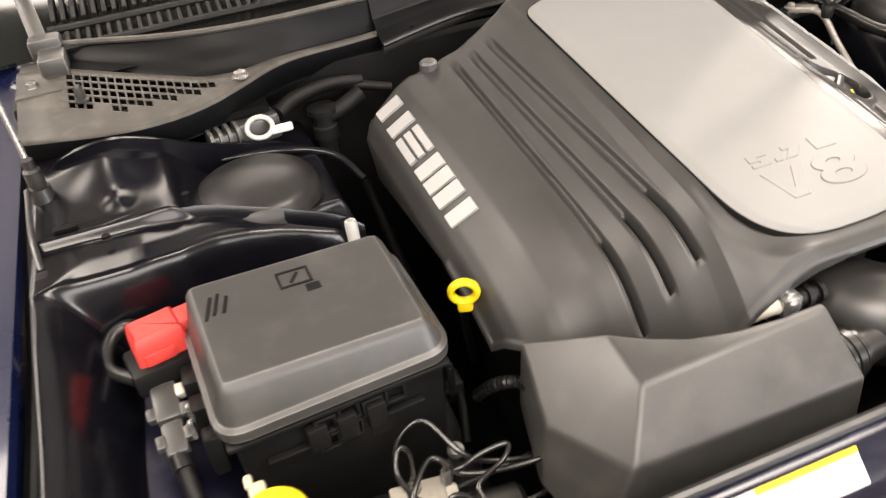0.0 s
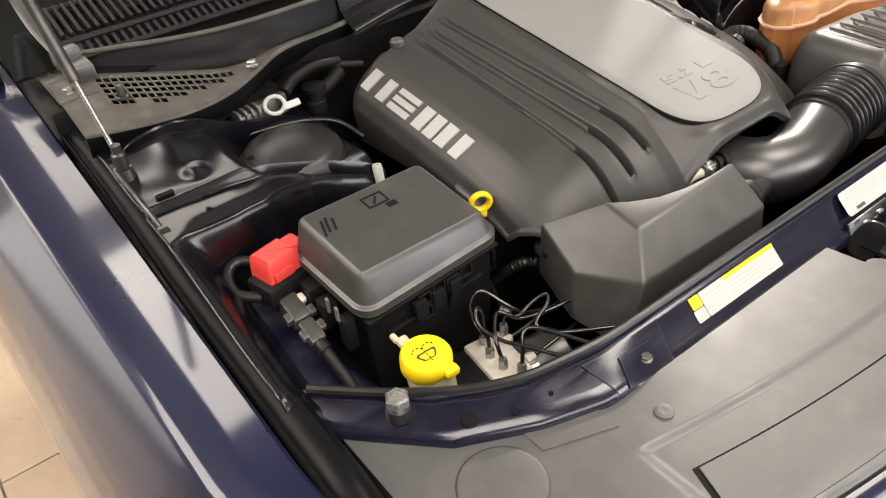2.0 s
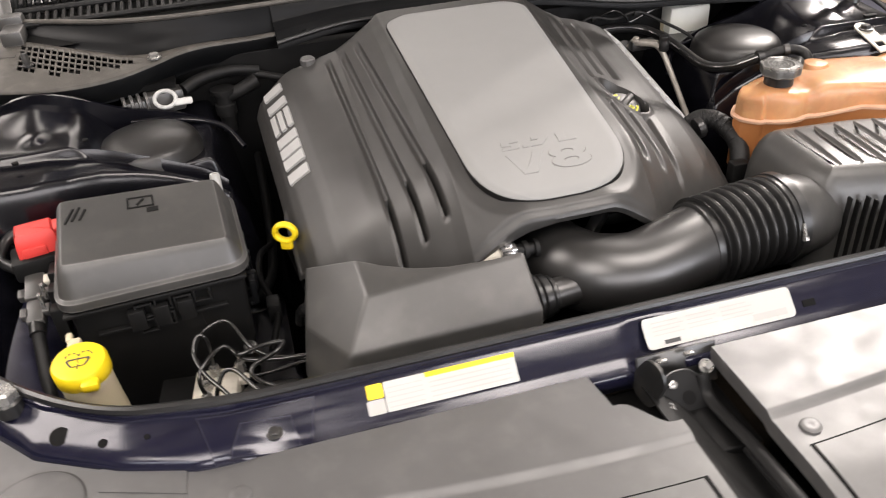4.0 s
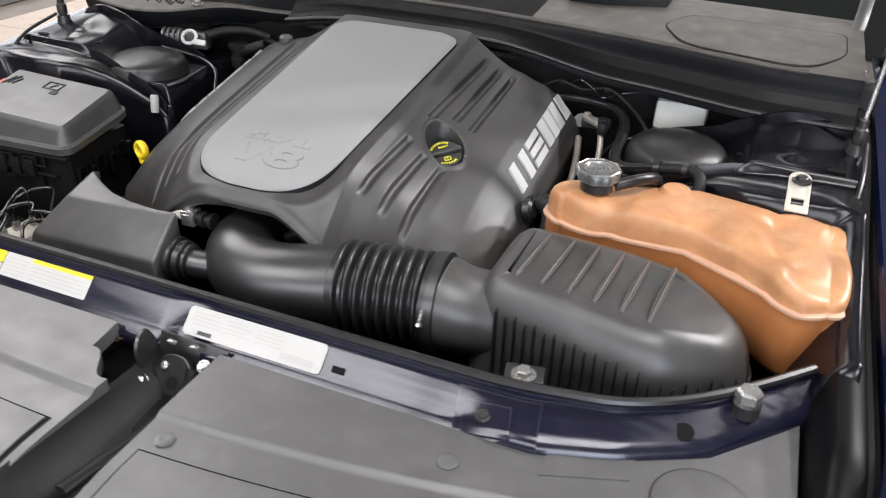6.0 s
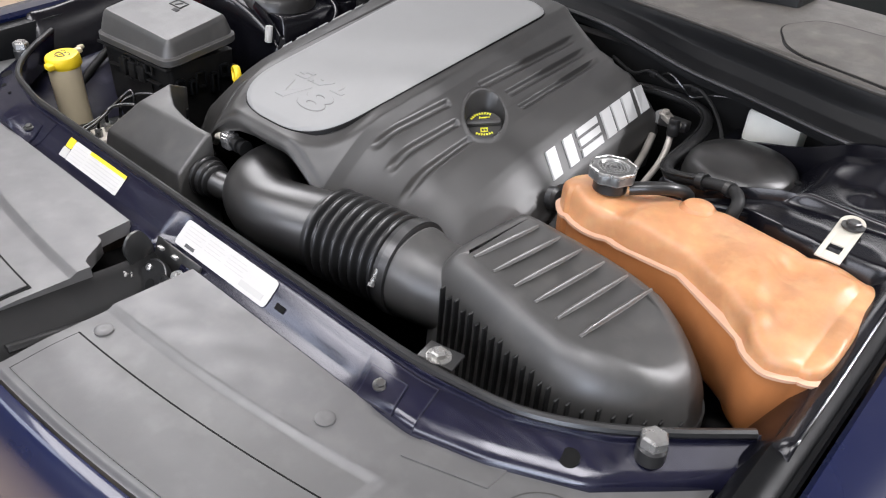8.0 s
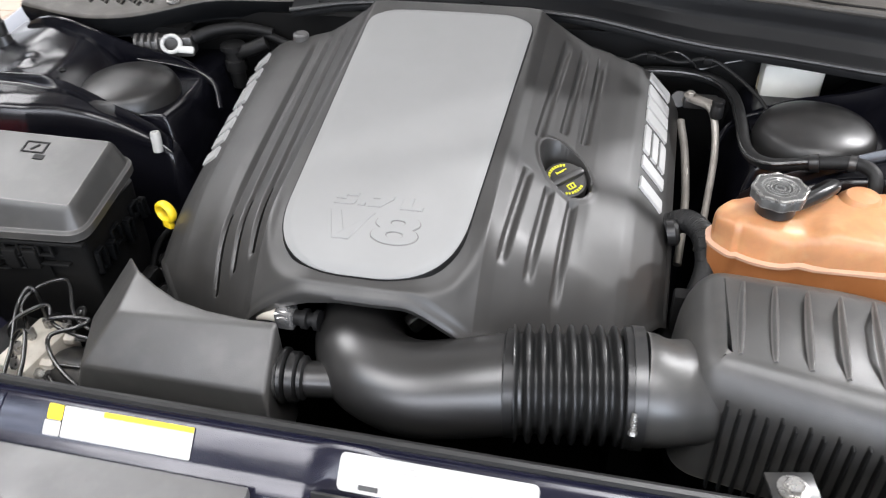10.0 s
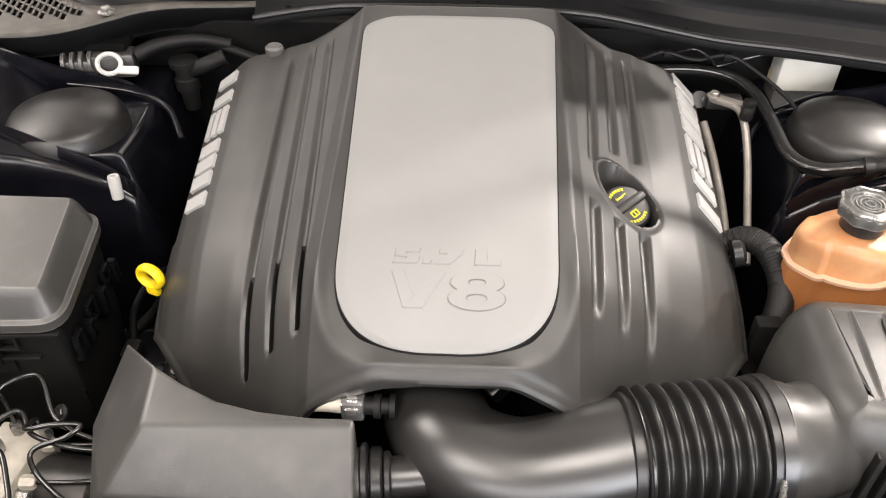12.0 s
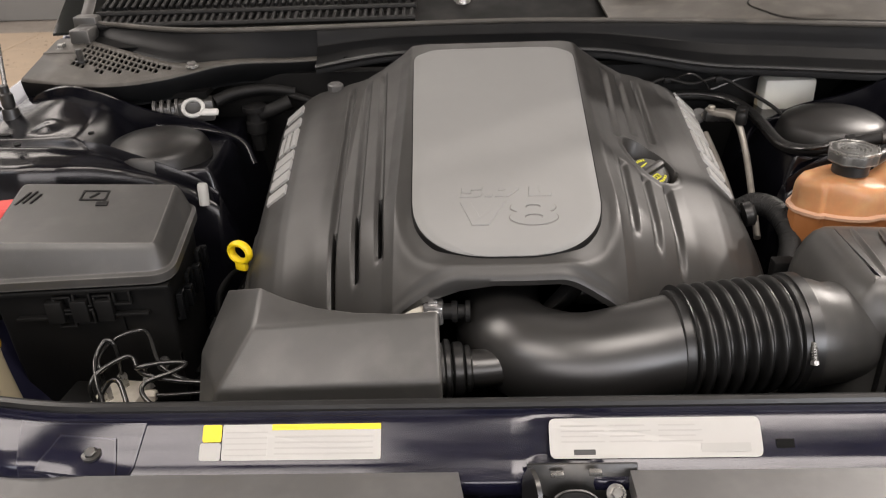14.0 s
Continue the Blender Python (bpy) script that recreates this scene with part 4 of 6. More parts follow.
for px, py, w, h in ((0.0, 0.012, 0.009, 0.0022), (0.0065, 0.0128, 0.006, 0.0012), (-0.0055, 0.0125, 0.0014, 0.004)):
    part("mark", moved(box(px, py, 0.0093, w, h, 0.0014), tilt), OILMARK, oil, "yellow printed oil can", smooth=0)
for px, py, w, h in ((0.0, -0.0092, 0.0105, 0.0016), (0.0, -0.0158, 0.0105, 0.0016), (-0.0046, -0.0125, 0.0016, 0.008), (0.0046, -0.0125, 0.0016, 0.008), (0.0, -0.0125, 0.0012, 0.006)):
    part("mark", moved(box(px, py, 0.0092, w, h, 0.0014), tilt), OILMARK, oil, "yellow printed book symbol", smooth=0)
for k in range(7):
    a = radians(-90 + 10.5 * (k - 3))
    part("mark", moved(box(0.0215 * math.cos(a), 0.0215 * math.sin(a), 0.0086, 0.0026, 0.0036, 0.0014, m=Matrix.Rotation(a - math.pi / 2, 4, "Z")), tilt), OILMARK, oil, "yellow printed letters", smooth=0)

stick = thing("dipstick", "yellow oil dipstick ring on a black tube", "dipstick", (-0.352, 0.28, 0.894))
ring = rings([[(math.cos(a) * (0.0145 + 0.0045 * math.cos(b)), 0.0065 * math.sin(b), math.sin(a) * (0.0145 + 0.0045 * math.cos(b)) * 0.9) for b in (2 * math.pi * k / 10 for k in range(10))] for a in (2 * math.pi * i / 32 for i in range(33))], cap=False)
part("ring", moved(merged(ring, box(0, 0, -0.02, 0.018, 0.01, 0.014, 0.004)), Matrix.Rotation(radians(-22), 4, "Z") @ Matrix.Rotation(radians(-2), 4, "X")), YELLOW, stick)
part("tube", sweep([(0, 0.006, -0.024), (0.004, 0.022, -0.05), (0.02, 0.05, -0.16)], 0.0055, 10), VOID, stick)
hexn = thing("cover_stud", "grey plastic stud nut behind the engine cover", "nut", (-0.258, 0.61, 1.012))
part("nut", lathe([(0.012, 0), (0.013, 0.003), (0.013, 0.011), (0.01, 0.014), (0.004, 0.0135)], 10), SHIELD, hexn, "dusty grey knurled nut", smooth=30)
part("post", lathe([(0.008, -0.12), (0.008, 0)], 12), DARKSTEEL, hexn)

# rough hidden body, coloured as dark as its shade
block = thing("engine_block", "engine under its cover, coloured near-black for the shade there", "engine", (0, 0.4, 0.5))
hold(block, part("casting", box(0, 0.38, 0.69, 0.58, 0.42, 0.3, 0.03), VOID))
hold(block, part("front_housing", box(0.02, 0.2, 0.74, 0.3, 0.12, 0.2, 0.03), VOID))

# ---- intake resonator ----
res = thing("intake_resonator", "black moulded intake resonator box with a concave back", "air box", (-0.2, 0.05, 0.8))
P1, P2, C, TR = Vector((-0.336, 0.168, 0.905)), Vector((-0.277, 0.104, 0.945)), Vector((-0.275, 0.045, 0.93)), Vector((-0.08, 0.046, 0.944))
FL, FR = Vector((-0.309, 0.0, 0.882)), Vector((-0.076, -0.012, 0.9))
bm = bmesh.new()
V = lambda *p: bm.verts.new(p)
back = [P2, Vector((-0.247, 0.087, 0.941)), Vector((-0.21, 0.07, 0.939)), Vector((-0.17, 0.061, 0.938)), Vector((-0.12, 0.055, 0.9395)), TR + Vector((0, 0.006, 0))]
bt = [V(*p) for p in back]
bb = [V(p.x, p.y + 0.004, 0.79) for p in back]
p1, c, fl, fr, tr = V(*P1), V(*C), V(*FL), V(*FR), V(*(TR + Vector((0, -0.003, 0))))
p1b, flb, frb = V(-0.342, 0.166, 0.82), V(-0.345, -0.006, 0.79), V(-0.076, -0.02, 0.78)
ll = V(-0.351, 0.085, 0.872)
llb = V(-0.362, 0.08, 0.8)
bm.faces.new((p1, bt[0], c, fl, ll))
bm.faces.new((c, tr, fr, fl))
bm.faces.new((bt[0], *bt[1:], tr, c))
bm.faces.new((fl, fr, frb, flb))
bm.faces.new((ll, fl, flb, llb))
bm.faces.new((p1, ll, llb, p1b))
bm.faces.new((p1, p1b, bb[0], bt[0]))
for i in range(5):
    bm.faces.new((bt[i], bb[i], bb[i + 1], bt[i + 1]))
bm.faces.new((bt[5], bb[5], frb, fr, tr))
bm.faces.new((p1b, llb, flb, frb, *bb[::-1]))
bmesh.ops.recalc_face_normals(bm, faces=bm.faces)
sharp = [e for e in bm.edges if len(e.link_faces) == 2 and e.calc_face_angle(0) > 0.3]
bmesh.ops.bevel(bm, geom=sharp, offset=0.0125, segments=6, profile=0.5, affect="EDGES", clamp_overlap=True)
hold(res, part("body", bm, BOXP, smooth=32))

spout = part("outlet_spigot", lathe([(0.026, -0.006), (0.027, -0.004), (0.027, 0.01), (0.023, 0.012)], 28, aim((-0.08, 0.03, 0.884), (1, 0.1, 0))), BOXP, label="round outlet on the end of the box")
hold(res, spout)
hold(res, part("mounting_tab", merged(box(-0.325, 0.14, 0.862, 0.014, 0.03, 0.02, 0.003), lathe([(0.009, -0.004), (0.009, 0.004)], 18, Matrix.Translation((-0.336, 0.15, 0.862)))), DULL))
hold(res, part("lower_shell", box(-0.195, 0.03, 0.785, 0.2, 0.055, 0.05, 0.012), DULL, label="dull lower half of the box"))

# ---- intake duct ----
duct = thing("intake_duct", "black ribbed air intake duct from the air box to the engine", "intake duct", (0.1, 0.07, 0.88))
hold(duct, part("elbow", sweep([(-0.012, 0.21, 0.862), (-0.014, 0.15, 0.872), (-0.009, 0.102, 0.88), (0.016, 0.06, 0.882), (0.065, 0.043, 0.881), (0.115, 0.049, 0.884), (0.176, 0.066, 0.887)], lambda t: 0.052 + 0.002 * ease(0.7, 1, t), 36), DUCT))
ax0, ax1 = Vector((0.174, 0.066, 0.887)), Vector((0.286, 0.082, 0.889))
loops = []
for i in range(145):
    t = i / 144
    p = ax0.lerp(ax1, t)
    d = (ax1 - ax0).normalized()
    sd = d.cross(Vector((0, 0, 1))).normalized()
    up = sd.cross(d)
    r = 0.0575 + 0.0055 * (1 if math.cos(2 * math.pi * 7.5 * t) > 0 else -1) * abs(math.cos(2 * math.pi * 7.5 * t)) ** 0.6
    loops.append([p + (sd * math.cos(a) + up * math.sin(a)) * r for a in (2 * math.pi * k / 40 for k in range(40))])
hold(duct, part("bellows", rings(loops), RUBBER, label="ribbed rubber bellows"))
for x, r, w in ((0.171, 0.0575, 0.014), (0.296, 0.0635, 0.022)):
    ob = part("clamp_collar", lathe([(r - 0.003, -w / 2), (r, -w / 2 + 0.002), (r, w / 2 - 0.002), (r - 0.003, w / 2)], 40, aim((x, 0.0655 if x < 0.25 else 0.083, 0.887), (1, 0.09, 0.02))), RUBBER)
    hold(duct, ob)
band = part("clamp_band", lathe([(0.064, -0.006), (0.0648, -0.006), (0.0648, 0.006), (0.064, 0.006)], 44, aim((0.3, 0.083, 0.888), (1, 0.09, 0.02))), DARKSTEEL, label="steel worm-drive band")
hold(duct, band)
scr = part("clamp_screw", merged(*[lathe([(0.0026, 0.0016 * k - 0.01), (0.0034, 0.0016 * k - 0.0094), (0.0034, 0.0016 * k - 0.0088), (0.0026, 0.0016 * k - 0.0084)], 12) for k in range(12)], lathe([(0.0045, 0.009), (0.0045, 0.013)], 6)), STEEL, label="zinc worm screw")
scr.matrix_world = aim((0.299, 0.021, 0.905), (0.0, -0.5, -0.85))
hold(duct, scr)
hold(duct, part("side_pipe", sweep([(-0.085, 0.03, 0.884), (-0.04, 0.033, 0.882), (0.02, 0.045, 0.88)], 0.02, 20), DUCT))
for x, r, w in ((-0.072, 0.031, 0.008), (-0.061, 0.028, 0.012), (-0.051, 0.0245, 0.008)):
    hold(duct, part("pipe_collar", lathe([(r - 0.003, -w / 2), (r, -w / 2 + 0.002), (r, w / 2 - 0.002), (r - 0.003, w / 2)], 30, aim((x, 0.031, 0.884), (1, 0.1, 0))), RUBBER))
stay_b = thing("throttle_bracket", "grey cast bracket below the front lip of the cover", "bracket", (0.06, 0.14, 0.9))
part("arm", box(0, 0, 0, 0.05, 0.016, 0.022, 0.004, m=Matrix.Rotation(radians(40), 4, "Z") @ Matrix.Rotation(radians(-25), 4, "Y")), DARKSTEEL, stay_b)
part("foot", box(0.045, 0.025, -0.01, 0.06, 0.02, 0.02, 0.005), DARKSTEEL, stay_b)
sensor = thing("air_sensor", "grey electrical air temperature sensor plugged into the duct", "sensor", (-0.067, 0.085, 0.92))
part("plug", moved(merged(lathe([(0.009, -0.03), (0.009, 0.0), (0.012, 0.0), (0.012, 0.006), (0.008, 0.007), (0.008, 0.014), (0.012, 0.015), (0.012, 0.02)], 20)), Matrix.Rotation(radians(90), 4, "Y")), DULL, sensor)
part("body", merged(box(-0.02, 0, 0.0, 0.022, 0.022, 0.024, 0.003), box(-0.02, -0.0115, 0.004, 0.012, 0.004, 0.008, 0.001), box(-0.02, 0, 0.0135, 0.01, 0.012, 0.004, 0.001)), CHROME, sensor, "bright silver connector body")
part("taped_lead", sweep([(-0.03, 0.0, 0.0), (-0.048, 0.002, -0.003), (-0.066, 0.006, -0.012), (-0.08, 0.012, -0.03)], lambda t: 0.0085 - 0.003 * t, 12), ALU, sensor, "lead wrapped in pale tape")

# ---- air filter box ----
abox = thing("air_filter_box", "black plastic air filter box with ribbed lid", "air box", (0.5, 0.13, 0.8))
LID = [(0.35, 0.1), (0.36, 0.064), (0.583, 0.026), (0.662, 0.085), (0.676, 0.155), (0.612, 0.206), (0.523, 0.23), (0.352, 0.236)]


def lid_z(x, y):
    return 0.951 - 0.03 * (x - 0.4) - 0.28 * max(0, x - 0.575) - 0.22 * max(0, 0.075 - y) - 0.05 * max(0, 0.38 - x)


bm = prism(LID, [(-0.012, 0.80), (-0.010, 0.86), (-0.008, lambda x, y: lid_z(x, y) - 0.06), (-0.004, lambda x, y: lid_z(x, y) - 0.038), (0.002, lambda x, y: lid_z(x, y) - 0.022), (0.009, lambda x, y: lid_z(x, y) - 0.011), (0.017, lambda x, y: lid_z(x, y) - 0.004), (0.025, lambda x, y: lid_z(x, y) - 0.001), (0.032, lid_z)], 0.042, 8)
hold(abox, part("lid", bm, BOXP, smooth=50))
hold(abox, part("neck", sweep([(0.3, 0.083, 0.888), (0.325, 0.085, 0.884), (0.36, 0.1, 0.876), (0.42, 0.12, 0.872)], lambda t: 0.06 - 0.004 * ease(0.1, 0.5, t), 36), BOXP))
for i in range(6):
    x = 0.394 + 0.0328 * i
    yb, yf = 0.2 - 0.001 * i, 0.088 - 0.004 * i
    ps = [Vector((x + 0.001 * k, yf + (yb - yf) * k / 10, lid_z(x, yf + (yb - yf) * k / 10))) for k in range(11)]
    bm = rings([[p + Vector((-0.005 * w, 0, -0.001)), p + Vector((-0.0012 * w, 0, 0.0032 * w)), p + Vector((0.0006, 0, 0.0042 * w)), p + Vector((0.0022 * w, 0, 0.003 * w)), p + Vector((0.0035 * w, 0, -0.001))] for p, w in ((p, 0.25 + 0.75 * math.sin(math.pi * (0.04 + 0.92 * k / 10)) ** 0.5) for k, p in enumerate(ps))])
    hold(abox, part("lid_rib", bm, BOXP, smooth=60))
base = rounded(LID, 0.03, 7)
for i in range(24):
    x = 0.385 + 0.29 * i / 23
    y = steps(x, [(0.37, 0.06), (0.385, 0.057), (0.583, 0.021), (0.662, 0.082), (0.69, 0.13)])
    top = lid_z(x, y) - 0.024 - 0.006 * (i % 2)
    hold(abox, part("side_rib", box(x, y - 0.0095, (top + 0.79) / 2, 0.0028, 0.009, top - 0.79, 0.001, 1), DULL, smooth=0))
brk = thing("mounting_bracket", "grey steel mounting foot with a bolt beside the air box", "bracket", (0.443, -0.02, 0.9))
part("plate", box(0, 0.004, -0.006, 0.044, 0.03, 0.004, 0.0015, m=Matrix.Rotation(0.2, 4, "Z")), DARKSTEEL, brk)
hexbolt("bolt", (0, 0, -0.003), brk, 0.0095, 0.008)

# ---- coolant tank ----
tank = thing("coolant_tank", "orange translucent coolant expansion tank with a black cap", "coolant tank", (0.56, 0.3, 0.9))
def tank_z(x, y):
    z = 0.975 + 0.0015 * math.sin(61 * x - 40 * y) + 0.007 * ease(0.5, 0.42, x)
    z += 0.009 * ease(0.05, 0.012, abs(x - 0.53 - 0.3 * (y - 0.3))) - 0.004 * ease(0.035, 0.01, abs(x - 0.6))
    z += 0.006 * ease(0.03, 0.0, abs(x - 0.645 + 0.35 * (y - 0.3)))
    z -= 0.006 * ease(0.042, 0.01, math.hypot((x - 0.705) * 0.9, y - 0.25))
    z += 0.003 * ease(0.016, 0.0, abs(x - 0.70 - 0.4 * (y - 0.25))) * ease(0.64, 0.68, x)
    z += 0.006 * (abs(math.sin(46 * x + 0.35)) ** 0.7 - 0.6) * ease(0.45, 0.5, x)
    z += 0.004 * ease(0.028, 0.012, math.hypot(x - 0.725, y - 0.33)) - 0.004 * ease(0.03, 0.015, math.hypot(x - 0.665, y - 0.31)) + 0.003 * math.sin(70 * y + 20 * x) * ease(0.6, 0.66, x)
    return z - 0.006 * ease(0.62, 0.74, x) - 0.012 * ease(0.25, 0.17, y)


FRONT = [(0.376, 0.285), (0.395, 0.264), (0.45, 0.258), (0.53, 0.262), (0.59, 0.264), (0.625, 0.248), (0.66, 0.21), (0.69, 0.182), (0.715, 0.17), (0.77, 0.174)]
BACK = [(0.376, 0.315), (0.395, 0.336), (0.46, 0.35), (0.53, 0.372), (0.6, 0.362), (0.68, 0.372), (0.745, 0.388), (0.77, 0.388)]


def tank_at(fi, a):
    """A point of the upper half: fi from end to end, a from the front over the top to the back."""
    c, s = math.cos(fi), math.sin(fi)
    x = 0.5715 - 0.1965 * math.copysign(abs(c) ** (1 / 3.5), c)
    k = max(0.0, s) ** (1 / 3.5)
    yf, yb = steps(x, FRONT), steps(x, BACK)
    w = math.cos(a)
    y = (yf + yb) / 2 - (yb - yf) / 2 * k * math.copysign(abs(w) ** (1 / 2.6), w)
    rise = max(0.0, math.sin(a)) ** (1 / 2.6)
    y -= 0.0085 * (abs(math.sin(46 * x + 0.35)) ** 0.7 - 0.6) * k * (1 if w > 0 else -0.5) * ease(0.1, 0.5, abs(w))
    return Vector((x, y, 0.937 + (tank_z(x, y) - 0.937) * rise * k ** 0.8))


def outline(out, z):
    loop = [tank_at(math.pi * i / 60, 0.0) for i in range(61)] + [tank_at(math.pi * i / 60, math.pi) for i in range(59, 0, -1)]
    mid = Vector((0.5715, 0.29, 0))
    res_ = []
    for i, p in enumerate(loop):
        d = loop[(i + 1) % len(loop)] - loop[i - 1]
        nrm = Vector((d.y, -d.x, 0)).normalized() if d.length > 1e-6 else Vector((0, 0, 0))
        res_.append(Vector((p.x, p.y, 0)) + nrm * out + Vector((0, 0, z)))
    return res_


bm = sheet(110, 56, lambda u, v: tank_at(math.pi * u, math.pi * v))
bmesh.ops.remove_doubles(bm, verts=bm.verts, dist=1e-5)
hold(tank, part("body", bm, TANK, smooth=75))
hold(tank, part("lower_body", rings([outline(o, z) for o, z in ((-0.006, 0.84), (0.0, 0.85), (0.001, 0.9315), (0.0, 0.937))]), TANKLOW, label="deep orange lower half of the tank", smooth=60))
hold(tank, part("seam", rings([outline(o, z) for o, z in ((0.0, 0.9325), (0.0055, 0.934), (0.006, 0.938), (0.0, 0.9395))]), SEAM, label="pale welded seam flange"))
hold(tank, part("bump", lathe([(0.03, -0.012), (0.026, 0.004), (0.018, 0.013), (0.0, 0.016)], 24, Matrix.Translation((0.54, 0.345, 0.972))), TANK))
cap = part("cap", lathe([(0.026, 0), (0.026, 0.018), (0.024, 0.019)], 32), RUBBER, label="black ribbed pressure cap")
N = 48
crown = rings([[(r * (1 + 0.09 * (abs(math.cos(4 * a)) ** 3) * k) * math.cos(a), r * (1 + 0.09 * (abs(math.cos(4 * a)) ** 3) * k) * math.sin(a), z) for a in (2 * math.pi * i / N for i in range(N))] for r, z, k in ((0.029, 0.015, 1), (0.033, 0.018, 1), (0.0335, 0.029, 1), (0.031, 0.0325, 1), (0.023, 0.0335, 0.4), (0.02, 0.0305, 0), (0.0, 0.031, 0))])
cap.location = (0.438, 0.299, 0.983)
cap.scale = (0.85, 0.85, 0.95)
hold(tank, cap)
cr = part("cap_top", crown, CAPM, cap, "worn dark metal crown")
edge = [(1 + 0.09 * abs(math.cos(4 * a)) ** 3, a) for a in (2 * math.pi * i / N for i in range(N))]
part("crown_edge", rings([[(r * k * math.cos(a), r * k * math.sin(a), z) for k, a in edge] for r, z in ((0.0325, 0.0295), (0.0341, 0.0305), (0.034, 0.033), (0.032, 0.0342), (0.0305, 0.033))], cap=False), STEEL, cap, "bright worn rim of the cap")
for r in (0.006, 0.012, 0.0165):
    part("cap_ring", lathe([(r - 0.001, 0.0305), (r - 0.0006, 0.0328), (r + 0.0006, 0.0328), (r + 0.001, 0.0305)], 30), CAPM, cap)
bm = merged(box(-0.0115, 0, 0, 0.007, 0.07, 0.003, 0.001), box(0.0115, 0, 0, 0.007, 0.07, 0.003, 0.001), box(0, 0.014, 0, 0.018, 0.042, 0.003, 0.001), box(0, -0.028, 0, 0.018, 0.014, 0.003, 0.001), lathe([(0.015, -0.0015), (0.015, 0.0015)], 24, Matrix.Translation((0, 0.035, 0))))
ear = part("bracket", bm, PALE, label="pale coated steel mounting ear with a slot")
ear.matrix_world = Matrix.Translation((0.696, 0.395, 0.985)) @ Matrix.Rotation(radians(16), 4, "X")
hold(tank, ear)
hold(tank, hexbolt("bolt", (0.698, 0.425, 0.996), None, 0.009, 0.006, mat=DARKSTEEL))

# ---- suspension tower caps ----
def tower_cap(x, y):
    t = thing("strut_cap", "matte black domed cap over the suspension strut", "strut cap", (x, y, 0.927), group="strut caps")
    bm = lathe([(0.082, 0), (0.0815, 0.012), (0.0795, 0.025), (0.076, 0.0345), (0.0725, 0.0395), (0.067, 0.0435), (0.058, 0.0475), (0.045, 0.0515), (0.028, 0.0545), (0.012, 0.0558), (0, 0.056)], 56)
    part("dome", bm, DOME, t, smooth=60)
    part("rim", lathe([(0.077, -0.004), (0.084, -0.003), (0.0845, 0.003), (0.0795, 0.006)], 48), DULL, t, "thin black rim")
    return t


capL = tower_cap(-0.53, 0.515)
copy_thing(capL, Matrix.Translation((0.517, 0.532, 0.932)))

# ---- fuse box ----
fuse = thing("fuse_box", "black plastic fuse box with an embossed lid", "fuse box", (-0.52, 0.26, 0.75))
TURN = Matrix.Translation((-0.527, 0.245, 0)) @ Matrix.Rotation(radians(4.2), 4, "Z")
FACE = TURN @ Matrix.Translation((0, 0.0125, 0.004))


def lid_slope(x, y):
    return 0.974 - 0.06 * x + 0.18 * y


def lid_edge(x, y):
    """The lid's lower edge, on the box's sloping rim."""
    return 0.927 + 0.12 * (y + 0.08)


bm = prism([(-0.113, -0.08), (0.116, -0.08), (0.116, 0.08), (-0.113, 0.08)], [(0, lambda x, y: lid_edge(x, y) - 0.017), (-0.003, lambda x, y: lid_edge(x, y) - 0.014), (-0.003, lambda x, y: lid_edge(x, y) - 0.003), (0.002, lid_edge), (0.011, lambda x, y: lid_slope(x, y) - 0.008), (0.014, lambda x, y: lid_slope(x, y) - 0.003), (0.018, lid_slope)], 0.026, 8)
bmesh.ops.triangulate(bm, faces=[f for f in bm.faces if len(f.verts) > 4])
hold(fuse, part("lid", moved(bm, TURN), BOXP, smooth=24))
bm = prism([(-0.106, -0.073), (0.109, -0.073), (0.109, 0.073), (-0.106, 0.073)], [(0.012, 0.72), (0.004, 0.80), (0.0, 0.912)], 0.01, 4)
hold(fuse, part("body", moved(bm, TURN), DULL, smooth=40))
for x, w in ((-0.03, 0.02), (0.0, 0.02), (0.03, 0.02)):
    hold(fuse, part("latch", moved(box(x, -0.092, 0.875, w, 0.012, 0.03, 0.002), FACE), DULL, smooth=30))
hold(fuse, part("rim", moved(box(0, -0.089, 0.902, 0.222, 0.012, 0.006, 0.002), FACE), DULL, smooth=30))

# ---- washer filler ----
wash = thing("washer_filler", "cream washer filler neck with a yellow cap", "washer bottle", (-0.606, 0.073, 0.896))
neck_dir = Vector((0.0, 0.2, 1)).normalized()
part("neck", sweep([(0.0, 0.0, 0.0), (0.004, -0.002, -0.05), (0.02, 0.0, -0.2)], lambda t: 0.0295 - 0.002 * t, 28), CREAM, wash)
tc = aim((0, 0, 0), (0, -0.12, 1))
wcap = part("cap", moved(merged(lathe([(0.03, -0.014), (0.0315, -0.012), (0.0315, 0.004), (0.029, 0.008), (0.026, 0.0085), (0, 0.009)], 36), box(0.012, -0.032, -0.002, 0.02, 0.014, 0.012, 0.004)), tc), YELLOW, wash)
part("tab", moved(merged(box(-0.008, 0.034, 0.002, 0.016, 0.016, 0.01, 0.004), box(-0.014, 0.044, 0.004, 0.008, 0.014, 0.008, 0.003)), tc), CREAM, wash, "pale hinge tab")
fan = rounded([(-0.013, 0.0), (0.013, 0.0), (0.007, -0.012), (-0.007, -0.012)], 0.003, 3)
fan = [Vector((p.x, p.y + 0.004 * (1 - (p.x / 0.013) ** 2) * (1 if p.y > -0.006 else 0.6))) for p in fan]
part("mark", moved(rings([[(p.x * k, -0.006 + (p.y + 0.006) * k, z) for p in fan] for k, z in ((1.1, 0.009), (1.1, 0.0098), (0.88, 0.0098), (0.88, 0.009))], cap=False), tc), INKB, wash, "black wiper symbol")
